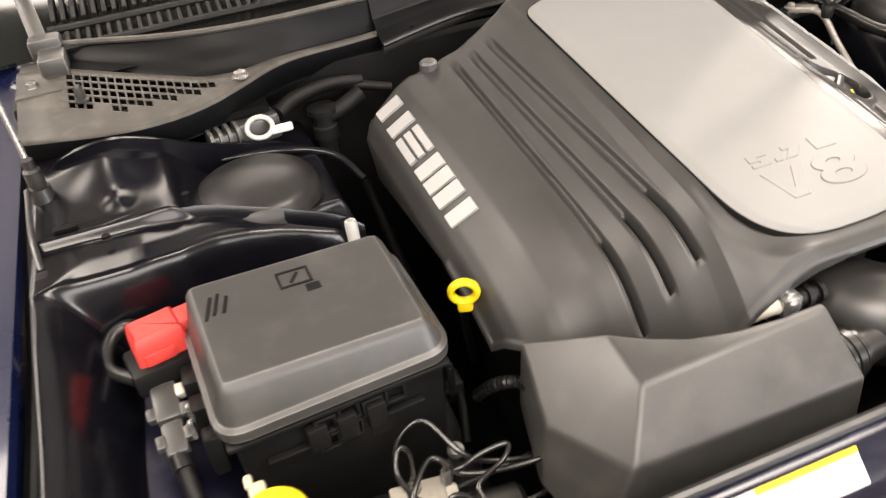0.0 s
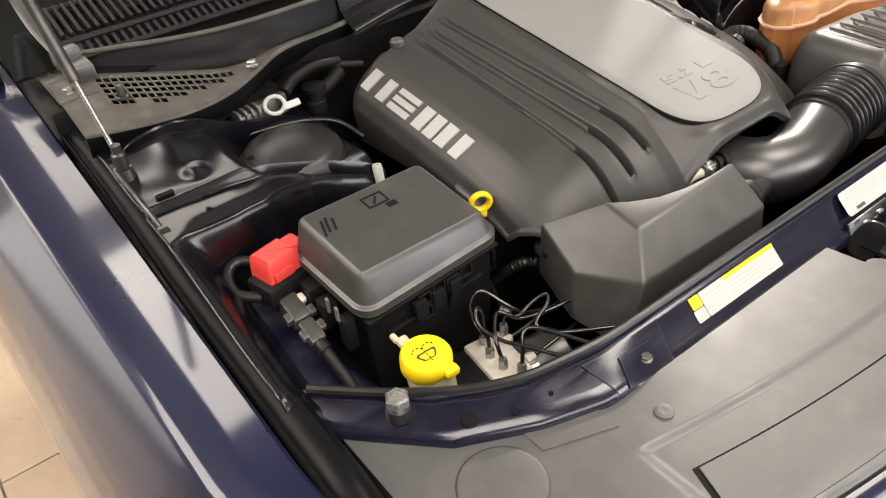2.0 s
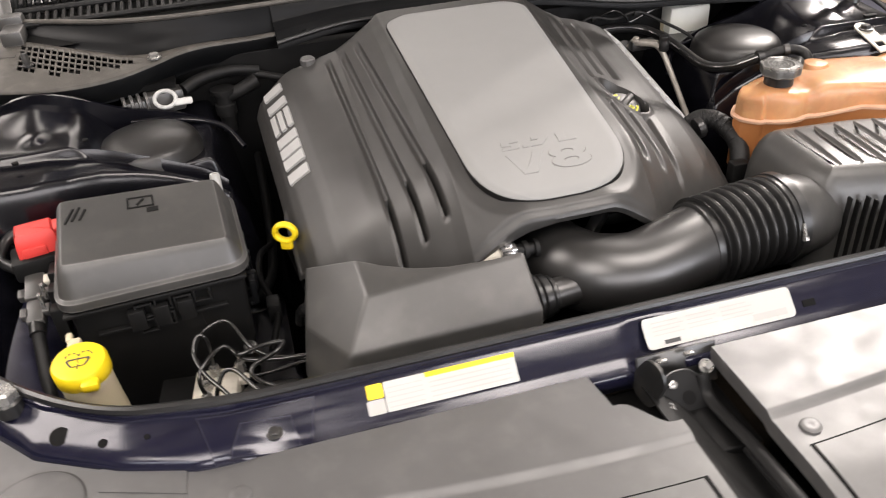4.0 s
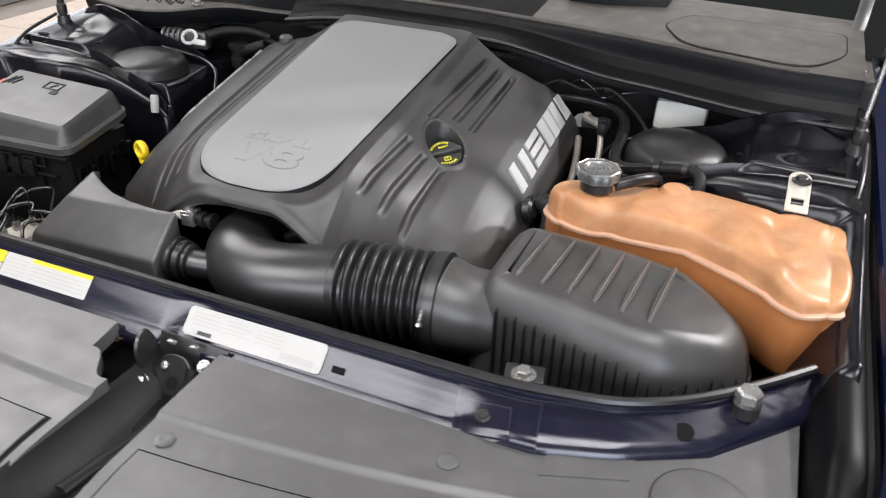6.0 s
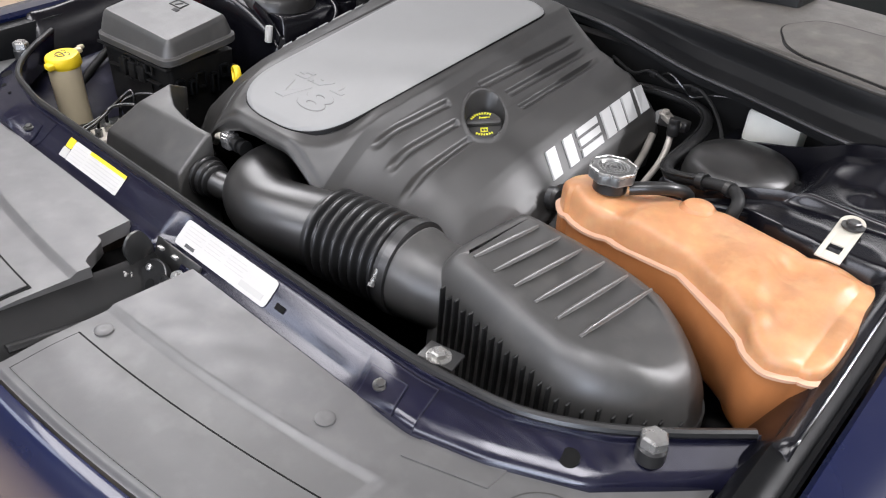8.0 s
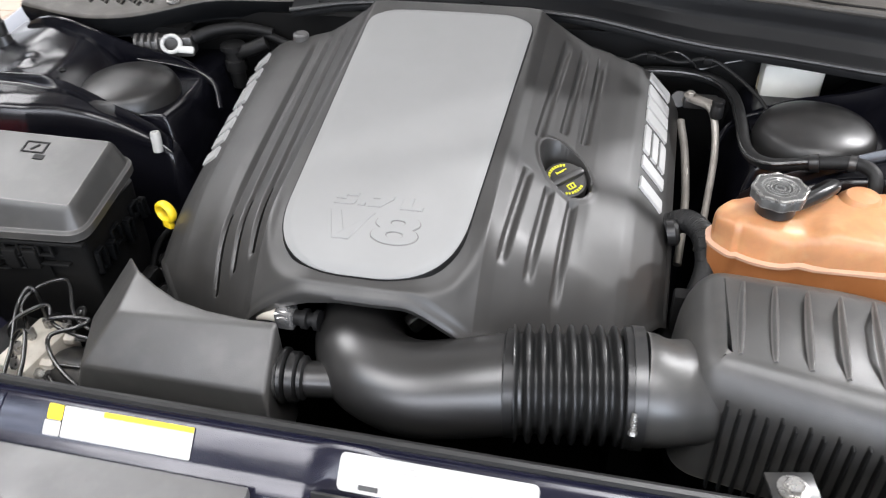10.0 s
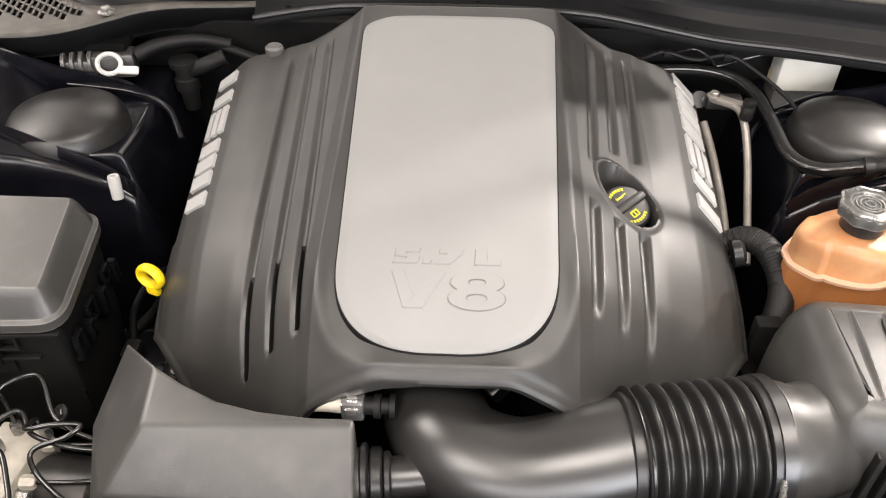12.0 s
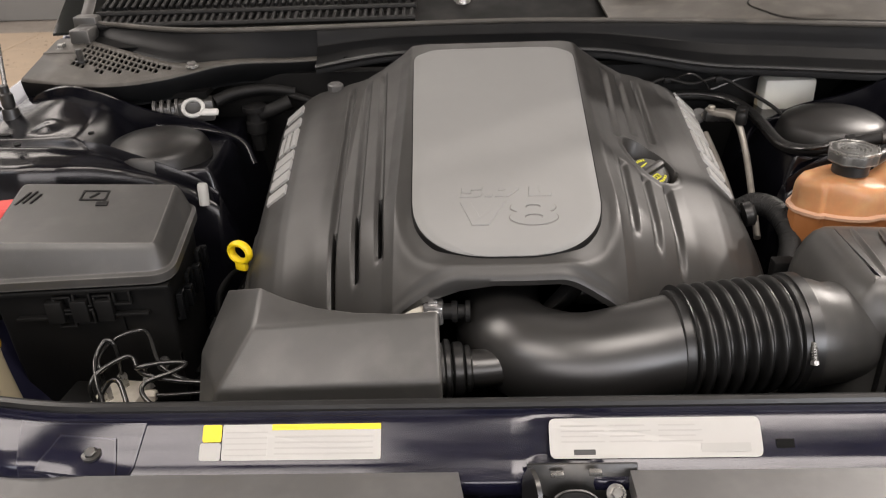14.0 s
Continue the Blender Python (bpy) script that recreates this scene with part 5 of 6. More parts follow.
for y in (-0.0125, -0.0075, -0.0025, 0.0025):
    part("mark", moved(box(0.0, y, 0.0092, 0.0013, 0.0028, 0.0008), tc), INKB, wash, smooth=0)
for sx in (-1, 1):
    for k in range(4):
        a = radians(20 + 140 * k / 3)
        part("mark", moved(box(sx * 0.0075 + 0.007 * math.cos(a), 0.006 + 0.006 * math.sin(a), 0.0092, 0.003, 0.0013, 0.0008, m=Matrix.Rotation(a + math.pi / 2, 4, "Z")), tc), INKB, wash, smooth=0)


# ---- bonnet stays ----
for s in (-1, 1):
    stay = thing("bonnet_strut", "gas strut holding the bonnet open", "gas strut", (s * 0.766, 0.547, 1.03), group="bonnet struts")
    d = Vector((-0.034 * s * -1, 0.139, 0.36))
    part("rod", sweep([(0, 0, 0), tuple(d * 0.35)], 0.0035, 10, 4), STEEL, stay, "bright steel rod")
    part("cylinder", sweep([tuple(d * 0.3), tuple(d * 1.9)], 0.0085, 14, 4), DARKSTEEL, stay, "black gas cylinder")
    part("ball_joint", merged(lathe([(0.008, -0.012), (0.01, -0.008), (0.01, 0.01), (0.007, 0.013), (0.007, 0.024)], 20), lathe([(0.014, -0.03), (0.012, -0.012)], 20)), DARKSTEEL, stay)
for s in (-1, 1):
    hinge = thing("hinge", "dusty grey steel bonnet hinge beside the cowl", "hinge", (s * 0.745, 0.8, 1.07), group="bonnet hinges")
    part("base_plate", box(s * 0.012, 0.01, -0.012, 0.06, 0.17, 0.006, 0.002), COWL, hinge, "dusty base plate")
    part("knuckle", merged(box(s * -0.012, -0.015, 0.008, 0.036, 0.05, 0.026, 0.005), box(s * -0.006, 0.02, 0.02, 0.044, 0.03, 0.03, 0.006)), BOXP, hinge, "folded grey knuckle")
    part("arm", sweep([(s * 0.0, 0.02, 0.022), (s * 0.012, 0.1, 0.06), (s * 0.016, 0.14, 0.13), (s * 0.01, 0.1, 0.26)], 0.011, 8, flat=0.4), BOXP, hinge, "curved steel arm")
    for hy in (-0.045, 0.06):
        hexbolt("bolt", (s * 0.02, hy, -0.008), hinge, 0.008, 0.007, mat=STEEL)
for s in (-1, 1):
    wire = thing("release_cable", "thin black cable clipped along the inner wing", "cable", (s * 0.77, 0.4, 0.98))
    hold(wire, part("cable", sweep([(s * 0.778, 0.54, 1.02), (s * 0.774, 0.448, 1.0), (s * 0.763, 0.363, 0.953), (s * 0.752, 0.279, 0.915), (s * 0.745, 0.18, 0.885), (s * 0.745, 0.08, 0.87)], 0.0035, 8), DARKSTEEL))
    hold(wire, part("clip", box(s * 0.77, 0.405, 0.982, 0.018, 0.02, 0.012, 0.003), DULL))

# ---- red terminal and wiring beside the fuse box ----
term = thing("battery_terminal", "red plastic cap over the jump-start terminal on a black base", "terminal", (-0.675, 0.305, 0.93))
capm = Matrix.Rotation(radians(12), 4, "Z")
quad = [(-0.024, -0.02), (0.03, -0.02), (0.03, 0.024), (-0.024, 0.024)]
part("red_cap", moved(merged(prism(quad, [(0, -0.006), (0.001, 0.012), (0.003, 0.024), (0.006, 0.028)], 0.005, 3), box(0.036, 0.004, 0.01, 0.022, 0.03, 0.03, 0.004), box(-0.002, -0.021, 0.004, 0.03, 0.004, 0.014, 0.0015)), capm), RED, term, "bright red plastic cap")
part("base", moved(box(0.0, -0.004, -0.018, 0.07, 0.05, 0.03, 0.005), capm), DULL, term)
part("lead", sweep([(-0.005, 0.035, -0.005), (-0.03, 0.055, -0.004), (-0.05, 0.045, -0.01), (-0.055, 0.015, -0.02), (-0.03, -0.01, -0.025)], 0.0075, 10), RUBBER, term, "black cable loop")

plug = thing("wiring_connector", "grey electrical connector on a wiring loom", "connector", (-0.68, 0.238, 0.884))
along = Vector((0.02, -0.75, -0.25)).normalized().to_track_quat("X", "Z").to_matrix().to_4x4()
part("shell", moved(merged(box(-0.022, 0, 0, 0.042, 0.026, 0.024, 0.004), box(0.018, 0, 0, 0.036, 0.022, 0.02, 0.004)), along), BOXP, plug)
for px, py in ((-0.03, 0.015), (-0.008, 0.016), (-0.012, -0.016), (0.018, 0.014), (0.02, -0.013)):
    part("lock_tab", moved(box(px, py, 0.006, 0.014, 0.009, 0.012, 0.002), along), ALU if px < -0.02 else BOXP, plug)
part("loom", sweep([(0.0, -0.03, -0.012), (0.004, -0.06, -0.03), (0.01, -0.11, -0.07), (0.02, -0.15, -0.13)], 0.0085, 10), HOSE, plug, "sleeved wiring loom")
part("boot", sweep([(0.0, -0.028, -0.01), (0.002, -0.045, -0.018)], 0.0105, 12), RUBBER, plug)
part("rear_loom", sweep([(0.0, 0.035, 0.012), (0.012, 0.05, 0.02), (0.04, 0.06, 0.0), (0.06, 0.06, -0.06)], 0.007, 10), HOSE, plug)

sock = thing("relay_socket", "black relay sockets on the side of the fuse box", "relay", (-0.648, 0.235, 0.9))
for k, (dx, dy, dz, sx, sy, sz) in enumerate(((0.0, 0.03, 0.0, 0.024, 0.03, 0.035), (0.0, -0.005, -0.01, 0.02, 0.024, 0.04), (-0.012, 0.05, -0.02, 0.03, 0.03, 0.03), (0.004, -0.045, -0.02, 0.016, 0.02, 0.05))):
    part("socket", box(dx, dy, dz, sx, sy, sz, 0.003), DULL, sock)
for dy in (-0.028, -0.05):
    part("prong", box(-0.008, dy, 0.02, 0.004, 0.006, 0.022, 0.001), STEEL, sock, "bright metal prong", smooth=0)

# embossed signs on the fuse box lid
for px, py, w, h in ((-0.085, 0.028, 0.0035, 0.03), (-0.077, 0.031, 0.0035, 0.028), (-0.069, 0.028, 0.0035, 0.022)):
    hold(fuse, part("embossed_mark", moved(box(px, py, lid_slope(px, py) + 0.0004, w, h, 0.0022, 0.0008, m=Matrix.Rotation(0.18, 4, "X") @ Matrix.Rotation(-0.35, 4, "Z")), TURN), DULL, smooth=0))
bm = box(0, 0.014, 0, 0.046, 0.003, 0.0018)
for b in (box(0, -0.014, 0, 0.046, 0.003, 0.0018), box(-0.0215, 0, 0, 0.003, 0.028, 0.0018), box(0.0215, 0, 0, 0.003, 0.028, 0.0018), box(0, 0, 0, 0.02, 0.004, 0.0018, m=Matrix.Rotation(0.9, 4, "Z")), box(0.02, -0.026, 0, 0.02, 0.012, 0.0018)):
    bm = merged(bm, b)
hold(fuse, part("embossed_sign", moved(bm, TURN @ Matrix.Translation((0.002, 0.036, lid_slope(0.002, 0.036) + 0.0006)) @ Matrix.Rotation(0.06, 4, "Y") @ Matrix.Rotation(0.18, 4, "X") @ Matrix.Scale(0.72, 4)), DULL, smooth=0))
for py, pz, w, h, out in ((-0.058, 0.884, 0.016, 0.034, 0.008), (-0.034, 0.878, 0.01, 0.026, 0.012), (-0.012, 0.888, 0.02, 0.03, 0.006), (0.016, 0.88, 0.012, 0.036, 0.011), (0.042, 0.89, 0.018, 0.024, 0.007), (0.062, 0.884, 0.009, 0.03, 0.01)):
    clip = merged(box(0.112 + out / 2, py, pz, out, w, 0.005, 0.0015), box(0.112 + out / 2, py - w / 2, pz - h / 2, out, 0.004, h, 0.0015), box(0.112 + out / 2, py + w / 2, pz - h / 2, out, 0.004, h, 0.0015), box(0.112, py, pz - h, 0.008, w, 0.006, 0.0015))
    hold(fuse, part("side_clip", moved(clip, TURN), TRAY))
hold(fuse, part("front_label", moved(box(0.035, -0.0865, 0.85, 0.022, 0.002, 0.024), FACE), DULL, smooth=0))
for px, pz in ((-0.02, 0.885), (0.004, 0.89), (0.028, 0.885), (0.052, 0.89), (-0.02, 0.862), (0.004, 0.866)):
    clip = merged(box(px, -0.0905, pz + 0.009, 0.022, 0.007, 0.003, 0.001), box(px, -0.0905, pz - 0.009, 0.022, 0.007, 0.003, 0.001), box(px - 0.0095, -0.0905, pz, 0.003, 0.007, 0.016, 0.001), box(px + 0.0095, -0.0905, pz, 0.003, 0.007, 0.016, 0.001))
    hold(fuse, part("front_clip", moved(clip, FACE), DULL))
for x in (-0.055, 0.055):
    hold(fuse, part("front_ledge", moved(box(x, -0.09, 0.866, 0.05, 0.008, 0.004, 0.001), FACE), DULL))

# ---- brake hydraulic unit ----
unit = thing("brake_hydraulic_unit", "cast aluminium brake control block with steel pipes", "abs unit", (-0.478, 0.098, 0.76))
yaw = Matrix.Rotation(radians(-7), 4, "Z")
part("block", moved(box(0, 0, 0, 0.056, 0.092, 0.06, 0.003), yaw), ALU, unit)
part("motor", moved(lathe([(0.036, -0.04), (0.041, -0.03), (0.041, 0.03), (0.036, 0.036)], 28, Matrix.Translation((0.07, 0.0, -0.02)) @ Matrix.Rotation(radians(90), 4, "Y")), yaw), DARKSTEEL, unit)
part("controller", moved(box(-0.05, -0.004, 0.0, 0.045, 0.1, 0.05, 0.004), yaw), DULL, unit)
PIPES = [
    [(-0.485, 0.107, 0.8), (-0.486, 0.11, 0.825), (-0.492, 0.122, 0.838), (-0.482, 0.15, 0.846), (-0.46, 0.166, 0.848), (-0.444, 0.162, 0.845), (-0.424, 0.13, 0.825), (-0.4, 0.12, 0.81), (-0.35, 0.11, 0.8)],
    [(-0.485, 0.08, 0.8), (-0.489, 0.084, 0.825), (-0.482, 0.098, 0.836), (-0.462, 0.12, 0.84), (-0.45, 0.122, 0.838), (-0.432, 0.1, 0.832), (-0.39, 0.088, 0.83), (-0.34, 0.085, 0.828)],
    [(-0.473, 0.056, 0.8), (-0.468, 0.06, 0.825), (-0.457, 0.07, 0.842), (-0.442, 0.064, 0.846), (-0.42, 0.028, 0.842), (-0.398, -0.01, 0.84), (-0.36, -0.022, 0.838), (-0.28, -0.026, 0.835)],
    [(-0.475, 0.132, 0.8), (-0.474, 0.134, 0.845), (-0.484, 0.134, 0.856), (-0.492, 0.116, 0.842), (-0.48, 0.085, 0.832), (-0.459, 0.05, 0.83), (-0.432, 0.0, 0.83), (-0.4, -0.02, 0.828), (-0.3, -0.024, 0.826)],
    [(-0.442, 0.129, 0.8), (-0.441, 0.125, 0.825), (-0.438, 0.102, 0.838), (-0.41, 0.106, 0.842), (-0.382, 0.108, 0.84), (-0.392, 0.094, 0.838), (-0.424, 0.082, 0.83), (-0.415, 0.062, 0.822), (-0.37, 0.03, 0.82), (-0.3, 0.0, 0.81)],
]
unit_at = Vector((-0.478, 0.098, 0.76))
for way in PIPES:
    foot = Vector(way[0]) - unit_at
    part("union_nut", lathe([(0.0068, -0.01), (0.0068, 0.004), (0.0048, 0.007)], 6, Matrix.Translation(foot)), STEEL, unit, smooth=30)
    part("brake_pipe", sweep([tuple(Vector(p) - unit_at) for p in way], 0.0029, 10), LINE, unit, "shiny dark brake pipe")
part("side_nut", moved(lathe([(0.008, 0), (0.008, 0.016)], 6, Matrix.Translation((0.028, -0.03, 0.012)) @ Matrix.Rotation(radians(90), 4, "Y")), yaw), STEEL, unit, smooth=30)
for dy in (0.026, -0.022):
    part("side_nut", lathe([(0.0085, 0), (0.0085, 0.012), (0.006, 0.016)], 6, Matrix.Translation((0.028, dy, 0.02)) @ Matrix.Rotation(radians(90), 4, "Y")), ALU, unit, smooth=30)
    part("brake_pipe", sweep([(0.04, dy, 0.02), (0.075, dy + 0.001, 0.021), (0.15, dy + 0.006, 0.024)], 0.0028, 10), LINE, unit, "shiny dark brake pipe")
part("lower_pipe", sweep([(0.04, -0.035, 0.012), (0.08, -0.06, 0.012), (0.15, -0.1, 0.012)], 0.0028, 10), LINE, unit, "shiny dark brake pipe")

# ---- loose hoses and fittings round the engine ----
nub = thing("vent_nipple", "pale grey plastic vent nipple on the inner wing", "nipple", (-0.438, 0.418, 0.9))
part("tube", lathe([(0.0075, 0.002), (0.0078, 0.03), (0.0068, 0.034), (0.004, 0.034), (0.004, 0.01)], 18, Matrix.Rotation(radians(-8), 4, "X")), WHITE, nub, "pale hollow tube")

loom = thing("rear_connector", "grey multi-pin connector with a white lock ring", "connector", (-0.5, 0.628, 0.985))
turnx = Matrix.Rotation(radians(12), 4, "Z")
part("shell", moved(merged(box(0, 0.012, -0.006, 0.06, 0.034, 0.036, 0.005), box(-0.05, 0.008, -0.008, 0.036, 0.028, 0.03, 0.005)), turnx), BOXP, loom)
ringm = rings([[((0.017 + 0.0035 * math.cos(b)) * math.cos(a), 0.004 * math.sin(b), (0.014 + 0.0035 * math.cos(b)) * math.sin(a)) for b in (2 * math.pi * k / 8 for k in range(8))] for a in (2 * math.pi * i / 24 for i in range(25))], cap=False)
part("lock_ring", moved(merged(ringm, box(0.028, 0, -0.008, 0.03, 0.006, 0.012, 0.003)), Matrix.Translation((0.0, -0.012, 0.004)) @ Matrix.Rotation(radians(-35), 4, "X")), WHITE, loom, "white plastic lock ring")
for k in range(4):
    part("collar", moved(lathe([(0.014, -0.003), (0.016, -0.002), (0.016, 0.002), (0.014, 0.003)], 18, Matrix.Translation((-0.03 - 0.012 * k, 0.006, 0.0)) @ Matrix.Rotation(radians(90), 4, "Y")), turnx), BOXP, loom)
part("taped_trunk", sweep([(0.03, 0.012, 0.006), (0.06, 0.03, 0.014), (0.11, 0.045, 0.016), (0.16, 0.05, 0.008)], lambda t: 0.011 - 0.003 * t, 14), DULL, loom, "thick taped cable trunk")
part("yellow_tag", box(-0.075, 0.0, -0.012, 0.012, 0.008, 0.008, 0.002), YELLOW, loom, "small yellow tag")
part("harness", sweep([(0.03, 0.02, 0.0), (0.08, 0.04, 0.01), (0.13, 0.05, 0.008), (0.2, 0.04, -0.01)], 0.007, 10), DULL, loom, "taped wiring harness")
tubeb = thing("heater_valve", "black plastic valve with a ribbed body behind the tower", "valve", (-0.408, 0.655, 0.96))
part("body", lathe([(0.012, -0.06), (0.014, -0.03), (0.018, -0.028), (0.018, -0.01), (0.015, -0.008), (0.015, 0.008), (0.021, 0.01), (0.021, 0.018), (0.01, 0.02)], 24), DULL, tubeb)
part("stub", sweep([(0.0, 0, 0.0), (0.03, 0.0, 0.01), (0.06, 0.01, 0.02)], 0.012, 14), DULL, tubeb)
for s, name in ((-1, "tower_brace"), (1, "tower_brace")):
    br = thing(name, "glossy black brace behind the suspension tower", "brace", (s * 0.42, 0.6, 0.97), group="tower braces")
    hold(br, part("bar", sweep([(s * 0.56, 0.6, 0.965), (s * 0.47, 0.603, 0.952), (s * 0.415, 0.58, 0.94), (s * 0.388, 0.54, 0.915)], 0.005, 10), INNER))

wires = thing("engine_harness", "black wiring along the side of the engine cover", "cable", (-0.37, 0.4, 0.85))
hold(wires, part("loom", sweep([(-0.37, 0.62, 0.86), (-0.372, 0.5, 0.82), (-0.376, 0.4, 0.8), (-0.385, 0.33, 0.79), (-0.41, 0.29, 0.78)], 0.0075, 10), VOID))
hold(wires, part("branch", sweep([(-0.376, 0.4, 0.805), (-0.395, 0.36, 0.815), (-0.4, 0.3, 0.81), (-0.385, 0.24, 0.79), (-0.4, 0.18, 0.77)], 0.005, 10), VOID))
hold(wires, part("clip", box(-0.388, 0.25, 0.79, 0.02, 0.03, 0.03, 0.004), DULL))
hold(wires, hexbolt("eyelet", (-0.425, 0.142, 0.815), None, 0.006, 0.005, (-0.3, -0.6, 0.7), DARKSTEEL))

vac = thing("vacuum_canister", "dull grey plastic canister tucked under the cover's edge", "canister", (-0.3, 0.188, 0.83))
part("canister", lathe([(0.02, -0.06), (0.021, -0.02), (0.021, 0.0), (0.0225, 0.002), (0.0225, 0.007), (0.017, 0.012), (0.007, 0.013)], 28, aim((0, 0, 0), (-0.2, -0.35, 0.9))), DULL, vac)
part("lower_hose", sweep([(-0.015, 0.004, -0.02), (-0.035, 0.02, -0.02), (-0.05, 0.04, -0.04), (-0.055, 0.07, -0.08)], lambda t: 0.008 + 0.0008 * math.sin(90 * t), 12, 12), RUBBER, vac, "ribbed rubber hose")
hexbolt("bolt", (-0.004, -0.005, 0.011), vac, 0.005, 0.004, (-0.2, -0.35, 0.9), DARKSTEEL)

ac = thing("coolant_pipe", "dull aluminium air conditioning pipe with a black cap", "pipe", (0.388, 0.565, 0.95))
part("pipe", sweep([(-0.045, 0.06, 0.0), (-0.02, 0.03, 0.012), (-0.004, 0.005, 0.008), (0.004, -0.03, -0.03), (-0.002, -0.1, -0.075), (-0.012, -0.17, -0.11)], 0.0052, 12), PIPE, ac, "dull aluminium pipe")
part("service_cap", lathe([(0.0085, 0.0), (0.0092, 0.002), (0.0092, 0.016), (0.0085, 0.018), (0.0085, 0.021), (0.0092, 0.023), (0.0085, 0.027), (0.003, 0.028)], 20, Matrix.Translation((0, 0, 0.006))), RUBBER, ac, "black screw cap")
part("flange_plate", box(-0.02, 0.03, 0.014, 0.045, 0.016, 0.01, 0.003, m=Matrix.Rotation(radians(-35), 4, "Z")), PIPE, ac)
hexbolt("bolt", (-0.036, 0.04, 0.018), ac, 0.0065, 0.006, mat=PIPE)
part("flange", lathe([(0.012, -0.006), (0.012, 0.006)], 20, Matrix.Translation((-0.05, 0.06, 0.0)) @ Matrix.Rotation(radians(60), 4, "X")), DARKSTEEL, ac)
part("second_pipe", sweep([(-0.045, 0.03, -0.02), (-0.035, -0.02, -0.05), (-0.03, -0.1, -0.09), (-0.035, -0.18, -0.13)], 0.006, 12), PIPE, ac, "dull tan pipe")
part("block", box(-0.02, 0.045, 0.006, 0.05, 0.02, 0.018, 0.004), DARKSTEEL, ac)

hose = thing("heater_hose", "black braided heater hose looping past the tower", "hose", (0.43, 0.5, 0.96))
HOSE_WAY = [(0.2, 0.678, 0.952), (0.28, 0.676, 0.967), (0.35, 0.674, 0.97), (0.395, 0.658, 0.966), (0.416, 0.62, 0.96), (0.423, 0.565, 0.954), (0.428, 0.49, 0.948), (0.452, 0.448, 0.955), (0.5, 0.437, 0.968), (0.545, 0.426, 0.979), (0.564, 0.409, 0.978), (0.567, 0.395, 0.966), (0.565, 0.385, 0.94)]
hold(hose, part("hose", sweep(HOSE_WAY, 0.0085, 14), HOSE))
hold(hose, part("stripe_hose", sweep([(x - 0.0075, y - 0.006, z + 0.004) for x, y, z in HOSE_WAY[:9]], 0.0026, 8), LINE, label="thin wire taped to the hose"))
hold(hose, part("clip", sweep([(0.497, 0.4375, 0.9675), (0.507, 0.4355, 0.97)], 0.012, 16), RUBBER))
hold(hose, part("end_clamp", sweep([(0.54, 0.4275, 0.978), (0.548, 0.4245, 0.979)], 0.0105, 16), DARKSTEEL, label="dark spring hose clamp"))
small = thing("overflow_hose", "black rubber overflow hose at the tank neck", "hose", (0.47, 0.32, 0.99))
hold(small, part("hose", sweep([(0.462, 0.305, 0.99), (0.485, 0.32, 0.995), (0.505, 0.345, 0.992), (0.51, 0.375, 0.975), (0.505, 0.4, 0.95)], 0.0085, 12), RUBBER))
lower = thing("radiator_hose", "black ribbed hose between engine and air box", "hose", (0.35, 0.35, 0.9))
hold(lower, part("hose", sweep([(0.33, 0.365, 0.9), (0.352, 0.36, 0.912), (0.372, 0.335, 0.91), (0.378, 0.29, 0.89), (0.36, 0.25, 0.84)], lambda t: 0.0155 + 0.0005 * math.sin(260 * t), 16, 24), HOSE))
hold(lower, part("bracket", merged(box(0.355, 0.25, 0.85, 0.03, 0.02, 0.07, 0.004), box(0.34, 0.22, 0.82, 0.02, 0.06, 0.02, 0.004)), DULL))

lead = thing("bulkhead_harness", "thin black wiring clipped along below the cowl", "cable", (0.35, 0.66, 1.0))
hold(lead, part("wire", sweep([(0.2, 0.68, 1.0), (0.25, 0.665, 0.99), (0.285, 0.66, 1.004), (0.33, 0.655, 0.996), (0.372, 0.65, 1.006), (0.41, 0.64, 0.99), (0.45, 0.6, 0.97), (0.47, 0.56, 0.95)], 0.003, 8), DULL))
hold(lead, part("branch_wire", sweep([(0.3, 0.665, 1.0), (0.325, 0.648, 1.015), (0.35, 0.65, 1.0), (0.365, 0.66, 0.985), (0.4, 0.655, 1.0), (0.43, 0.66, 1.005)], 0.0018, 8), LINE))
for cx, cy, cz in ((0.29, 0.66, 1.002), (0.372, 0.65, 1.004)):
    hold(lead, part("clip", box(cx, cy, cz, 0.012, 0.01, 0.01, 0.002), DULL))
bottle = thing("brake_fluid_reservoir", "white translucent brake fluid reservoir under the cowl", "reservoir", (0.5, 0.71, 0.98))
part("body", box(0, 0.0, -0.012, 0.088, 0.09, 0.056, 0.008), HAZY, bottle)
part("foot", box(-0.025, 0, -0.035, 0.04, 0.05, 0.05, 0.006), CREAM, bottle)

# ---- bonnet latch ----
latch = thing("bonnet_latch", "dark steel bonnet latch with bolts and a spring", "latch", (0.04, -0.125, 0.85))
half = rounded([(-0.02, -0.03), (0.012, -0.034), (0.022, -0.005), (0.016, 0.03), (-0.004, 0.036), (-0.02, 0.022)], 0.014, 5)
plate_m = Matrix.Translation((-0.036, 0.0, 0.008)) @ Matrix.Rotation(radians(14), 4, "Z") @ Matrix.Rotation(radians(20), 4, "X")
part("hook_plate", moved(rings([[(d, p.x, p.y) for p in half] for d in (-0.002, 0.002)]), plate_m), DARKSTEEL, latch)
part("back_plate", box(0.012, 0.022, -0.004, 0.1, 0.004, 0.05, 0.0015, m=Matrix.Rotation(radians(-20), 4, "X")), DARKSTEEL, latch)
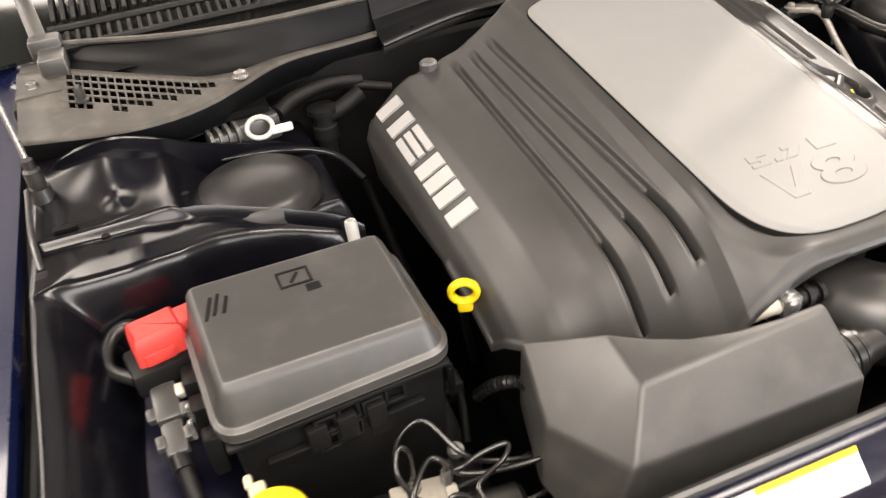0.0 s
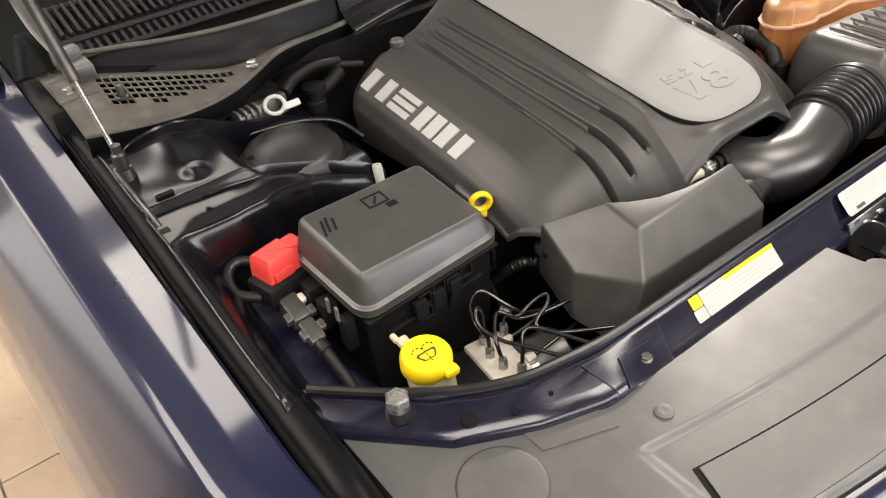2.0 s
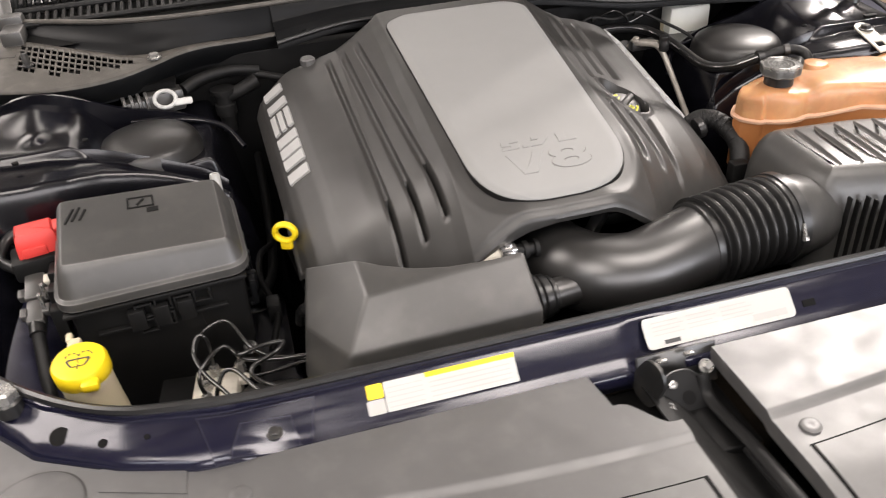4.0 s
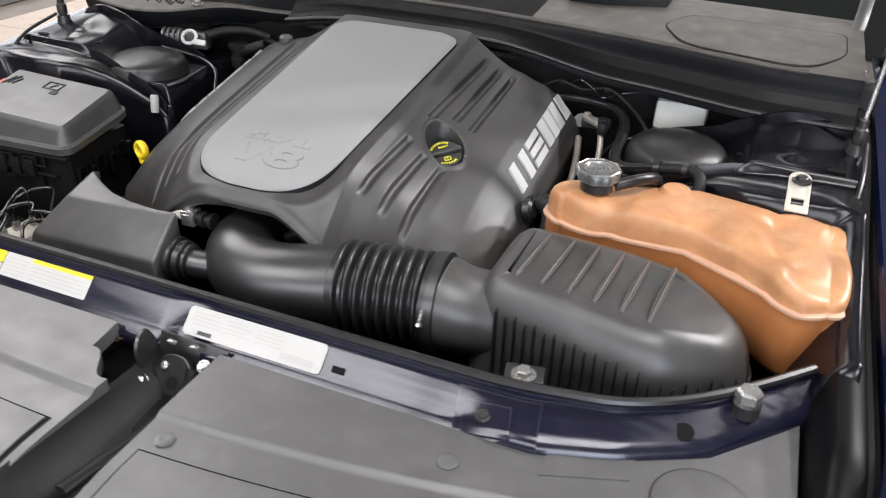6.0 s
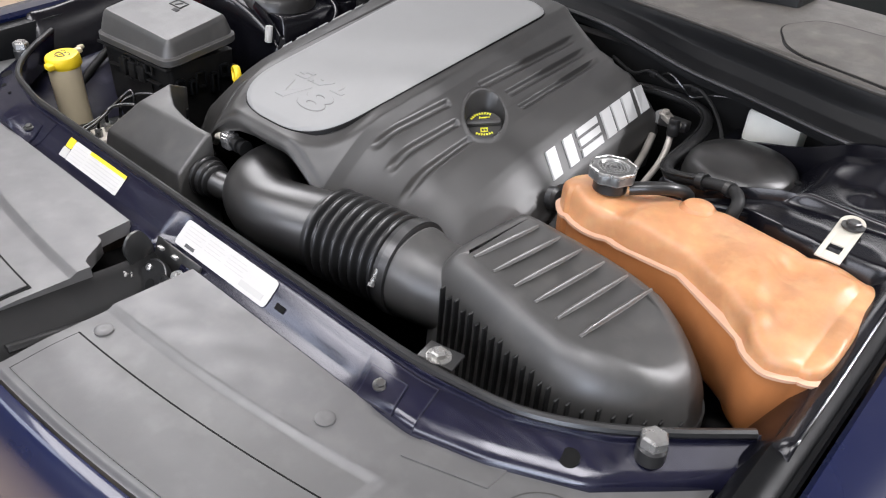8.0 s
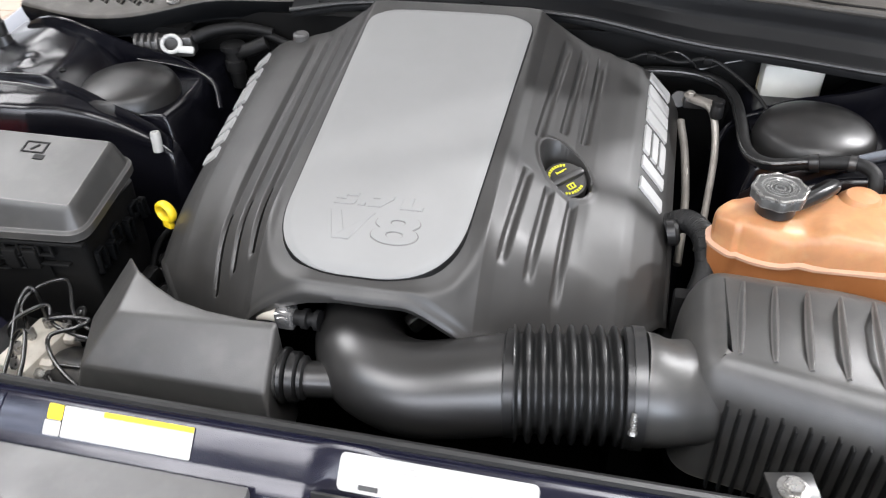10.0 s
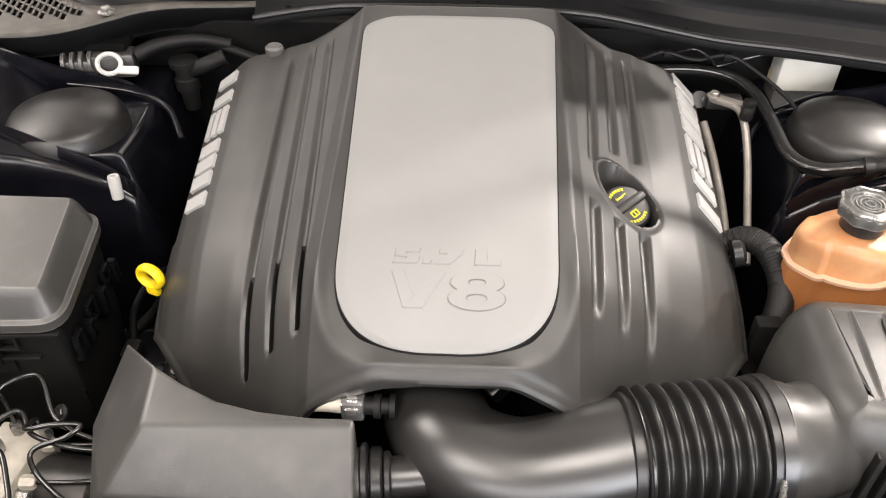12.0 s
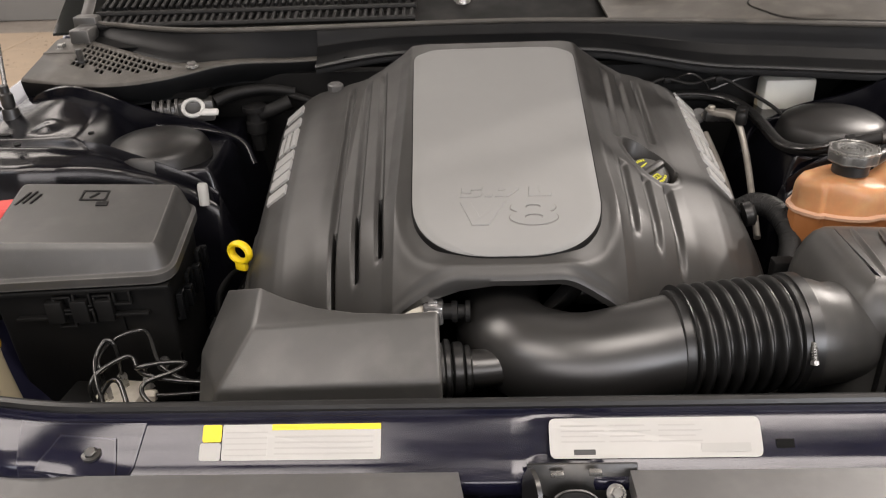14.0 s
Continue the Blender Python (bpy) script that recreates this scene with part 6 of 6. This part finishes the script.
arch = rounded([(-0.026, -0.034), (0.028, -0.034), (0.026, 0.008), (0.012, 0.02), (-0.01, 0.02), (-0.026, 0.006)], 0.012, 5)
arch_m = Matrix.Translation((0.002, -0.004, -0.008)) @ Matrix.Rotation(radians(48), 4, "X")
part("cam", moved(rings([[(p.x * k, p.y * k, d) for p in arch] for k, d in ((1, -0.006), (1, 0.002), (0.92, 0.004))]), arch_m), DULL, latch)
part("cam_edge", sweep([tuple(arch_m @ Vector((p.x, p.y, 0.003))) for p in arch[6:30]], 0.0014, 6, 2), DARKSTEEL, latch, "bright worn cam edge")
part("cam_hole", moved(lathe([(0.008, 0.003), (0.008, 0.0046)], 16), arch_m @ Matrix.Translation((0.006, -0.012, 0))), VOID, latch)
part("pivot", moved(lathe([(0.005, 0.003), (0.005, 0.007), (0.003, 0.008)], 14), arch_m @ Matrix.Translation((-0.01, 0.006, 0))), STEEL, latch)
part("spring", sweep([(-0.03 + 0.0014 * i, -0.02 + 0.003 * math.cos(i * 1.6), -0.012 + 0.003 * math.sin(i * 1.6) - 0.0004 * i) for i in range(14)] + [(0.0, -0.034, -0.024)], 0.001, 6, 4), STEEL, latch, "bright coil spring")
for x, y, z in ((-0.024, -0.028, -0.012), (0.04, 0.008, 0.004)):
    hexbolt("bolt", (x, y, z), latch, 0.0058, 0.008, (0, -0.7, 0.7), washer=False, label="zinc plated bolt")
    part("washer", lathe([(0.0088, -0.001), (0.0088, 0.001)], 18, aim((x, y, z), (0, -0.7, 0.7))), STEEL, latch)
for x, z in ((-0.012, 0.018), (0.022, 0.02)):
    part("bright_tab", box(x, 0.018, z, 0.012, 0.006, 0.004, 0.001), STEEL, latch)
part("pull_lever", sweep([(0.03, -0.002, 0.004), (0.031, -0.022, -0.018), (0.034, -0.09, -0.014), (0.031, -0.15, -0.006), (0.028, -0.2, 0.0)], 0.008, 10, flat=0.5), DULL, latch)
part("cable_end", sweep([(0.034, -0.02, -0.02), (0.034, -0.09, -0.03), (0.03, -0.22, -0.014)], 0.003, 8), RUBBER, latch)


# ---- labels on the crossmember ----
def label_sheet(name, x0, x1, f0, f1, mat, lift, r=0.006):
    pts = rounded([(x0, f0 * 0.058), (x1, f0 * 0.058), (x1, f1 * 0.058), (x0, f1 * 0.058)], r, 4)
    n = Vector((0, -0.68, 0.73))
    bm = rings([[cross_at(p.x, p.y / 0.058) + n * lift for p in pts], [cross_at(p.x, p.y / 0.058) + n * (lift + 0.0004) for p in pts]])
    return part(name, bm, mat, smooth=0)


def caution_label():
    t = thing("caution_label", "white caution label with a yellow stripe on the crossmember", "label", (-0.2, -0.075, 0.88))
    hold(t, label_sheet("sheet", -0.283, -0.133, 0.36, 0.77, PAPER, 0.0012, 0.002))
    hold(t, label_sheet("stripe", -0.236, -0.133, 0.70, 0.77, YELLOW, 0.0018, 0.0005))
    hold(t, label_sheet("warning_patch", -0.302, -0.284, 0.57, 0.77, YELLOW, 0.0012, 0.002))
    hold(t, label_sheet("picture_patch", -0.304, -0.284, 0.36, 0.56, INK, 0.0012, 0.002))
    for i in range(4):
        hold(t, label_sheet("print_line", -0.233, -0.14, 0.42 + 0.065 * i, 0.44 + 0.065 * i, INK, 0.0018, 0.0002))
    for i in range(5):
        hold(t, label_sheet("print_line", -0.28, -0.24, 0.41 + 0.065 * i, 0.425 + 0.065 * i, INK, 0.0018, 0.0002))


def data_label():
    t = thing("data_label", "large white data label with fine grey print", "label", (0.12, -0.075, 0.88))
    hold(t, label_sheet("sheet", 0.024, 0.219, 0.34, 0.8, PAPER, 0.0012, 0.006))
    for i in range(4):
        for a, b in ((0.035, 0.075), (0.08, 0.118), (0.125, 0.165)):
            hold(t, label_sheet("print_line", a, b - 0.006 * (i % 2), 0.52 + 0.06 * i, 0.535 + 0.06 * i, INK, 0.0018, 0.0002))
    hold(t, label_sheet("barcode_block", 0.163, 0.208, 0.4, 0.5, INK, 0.0018, 0.0002))
    hold(t, label_sheet("print_bar", 0.046, 0.066, 0.38, 0.44, INKB, 0.0018, 0.0002))


caution_label()
data_label()

# ---- floor tiles ----
tile_bm = box(0, 0, 0, 0.595, 0.595, 0.012, 0.002, 1)
first = part("tile", tile_bm, TILE, smooth=0)
first.location = (-3.9, -3.9, -0.006)
first.parent = floor
for i in range(14):
    for j in range(17):
        if i or j:
            t = first.copy()
            scene.collection.objects.link(t)
            t.location = (-3.9 + 0.6 * i, -3.9 + 0.6 * j, -0.006)
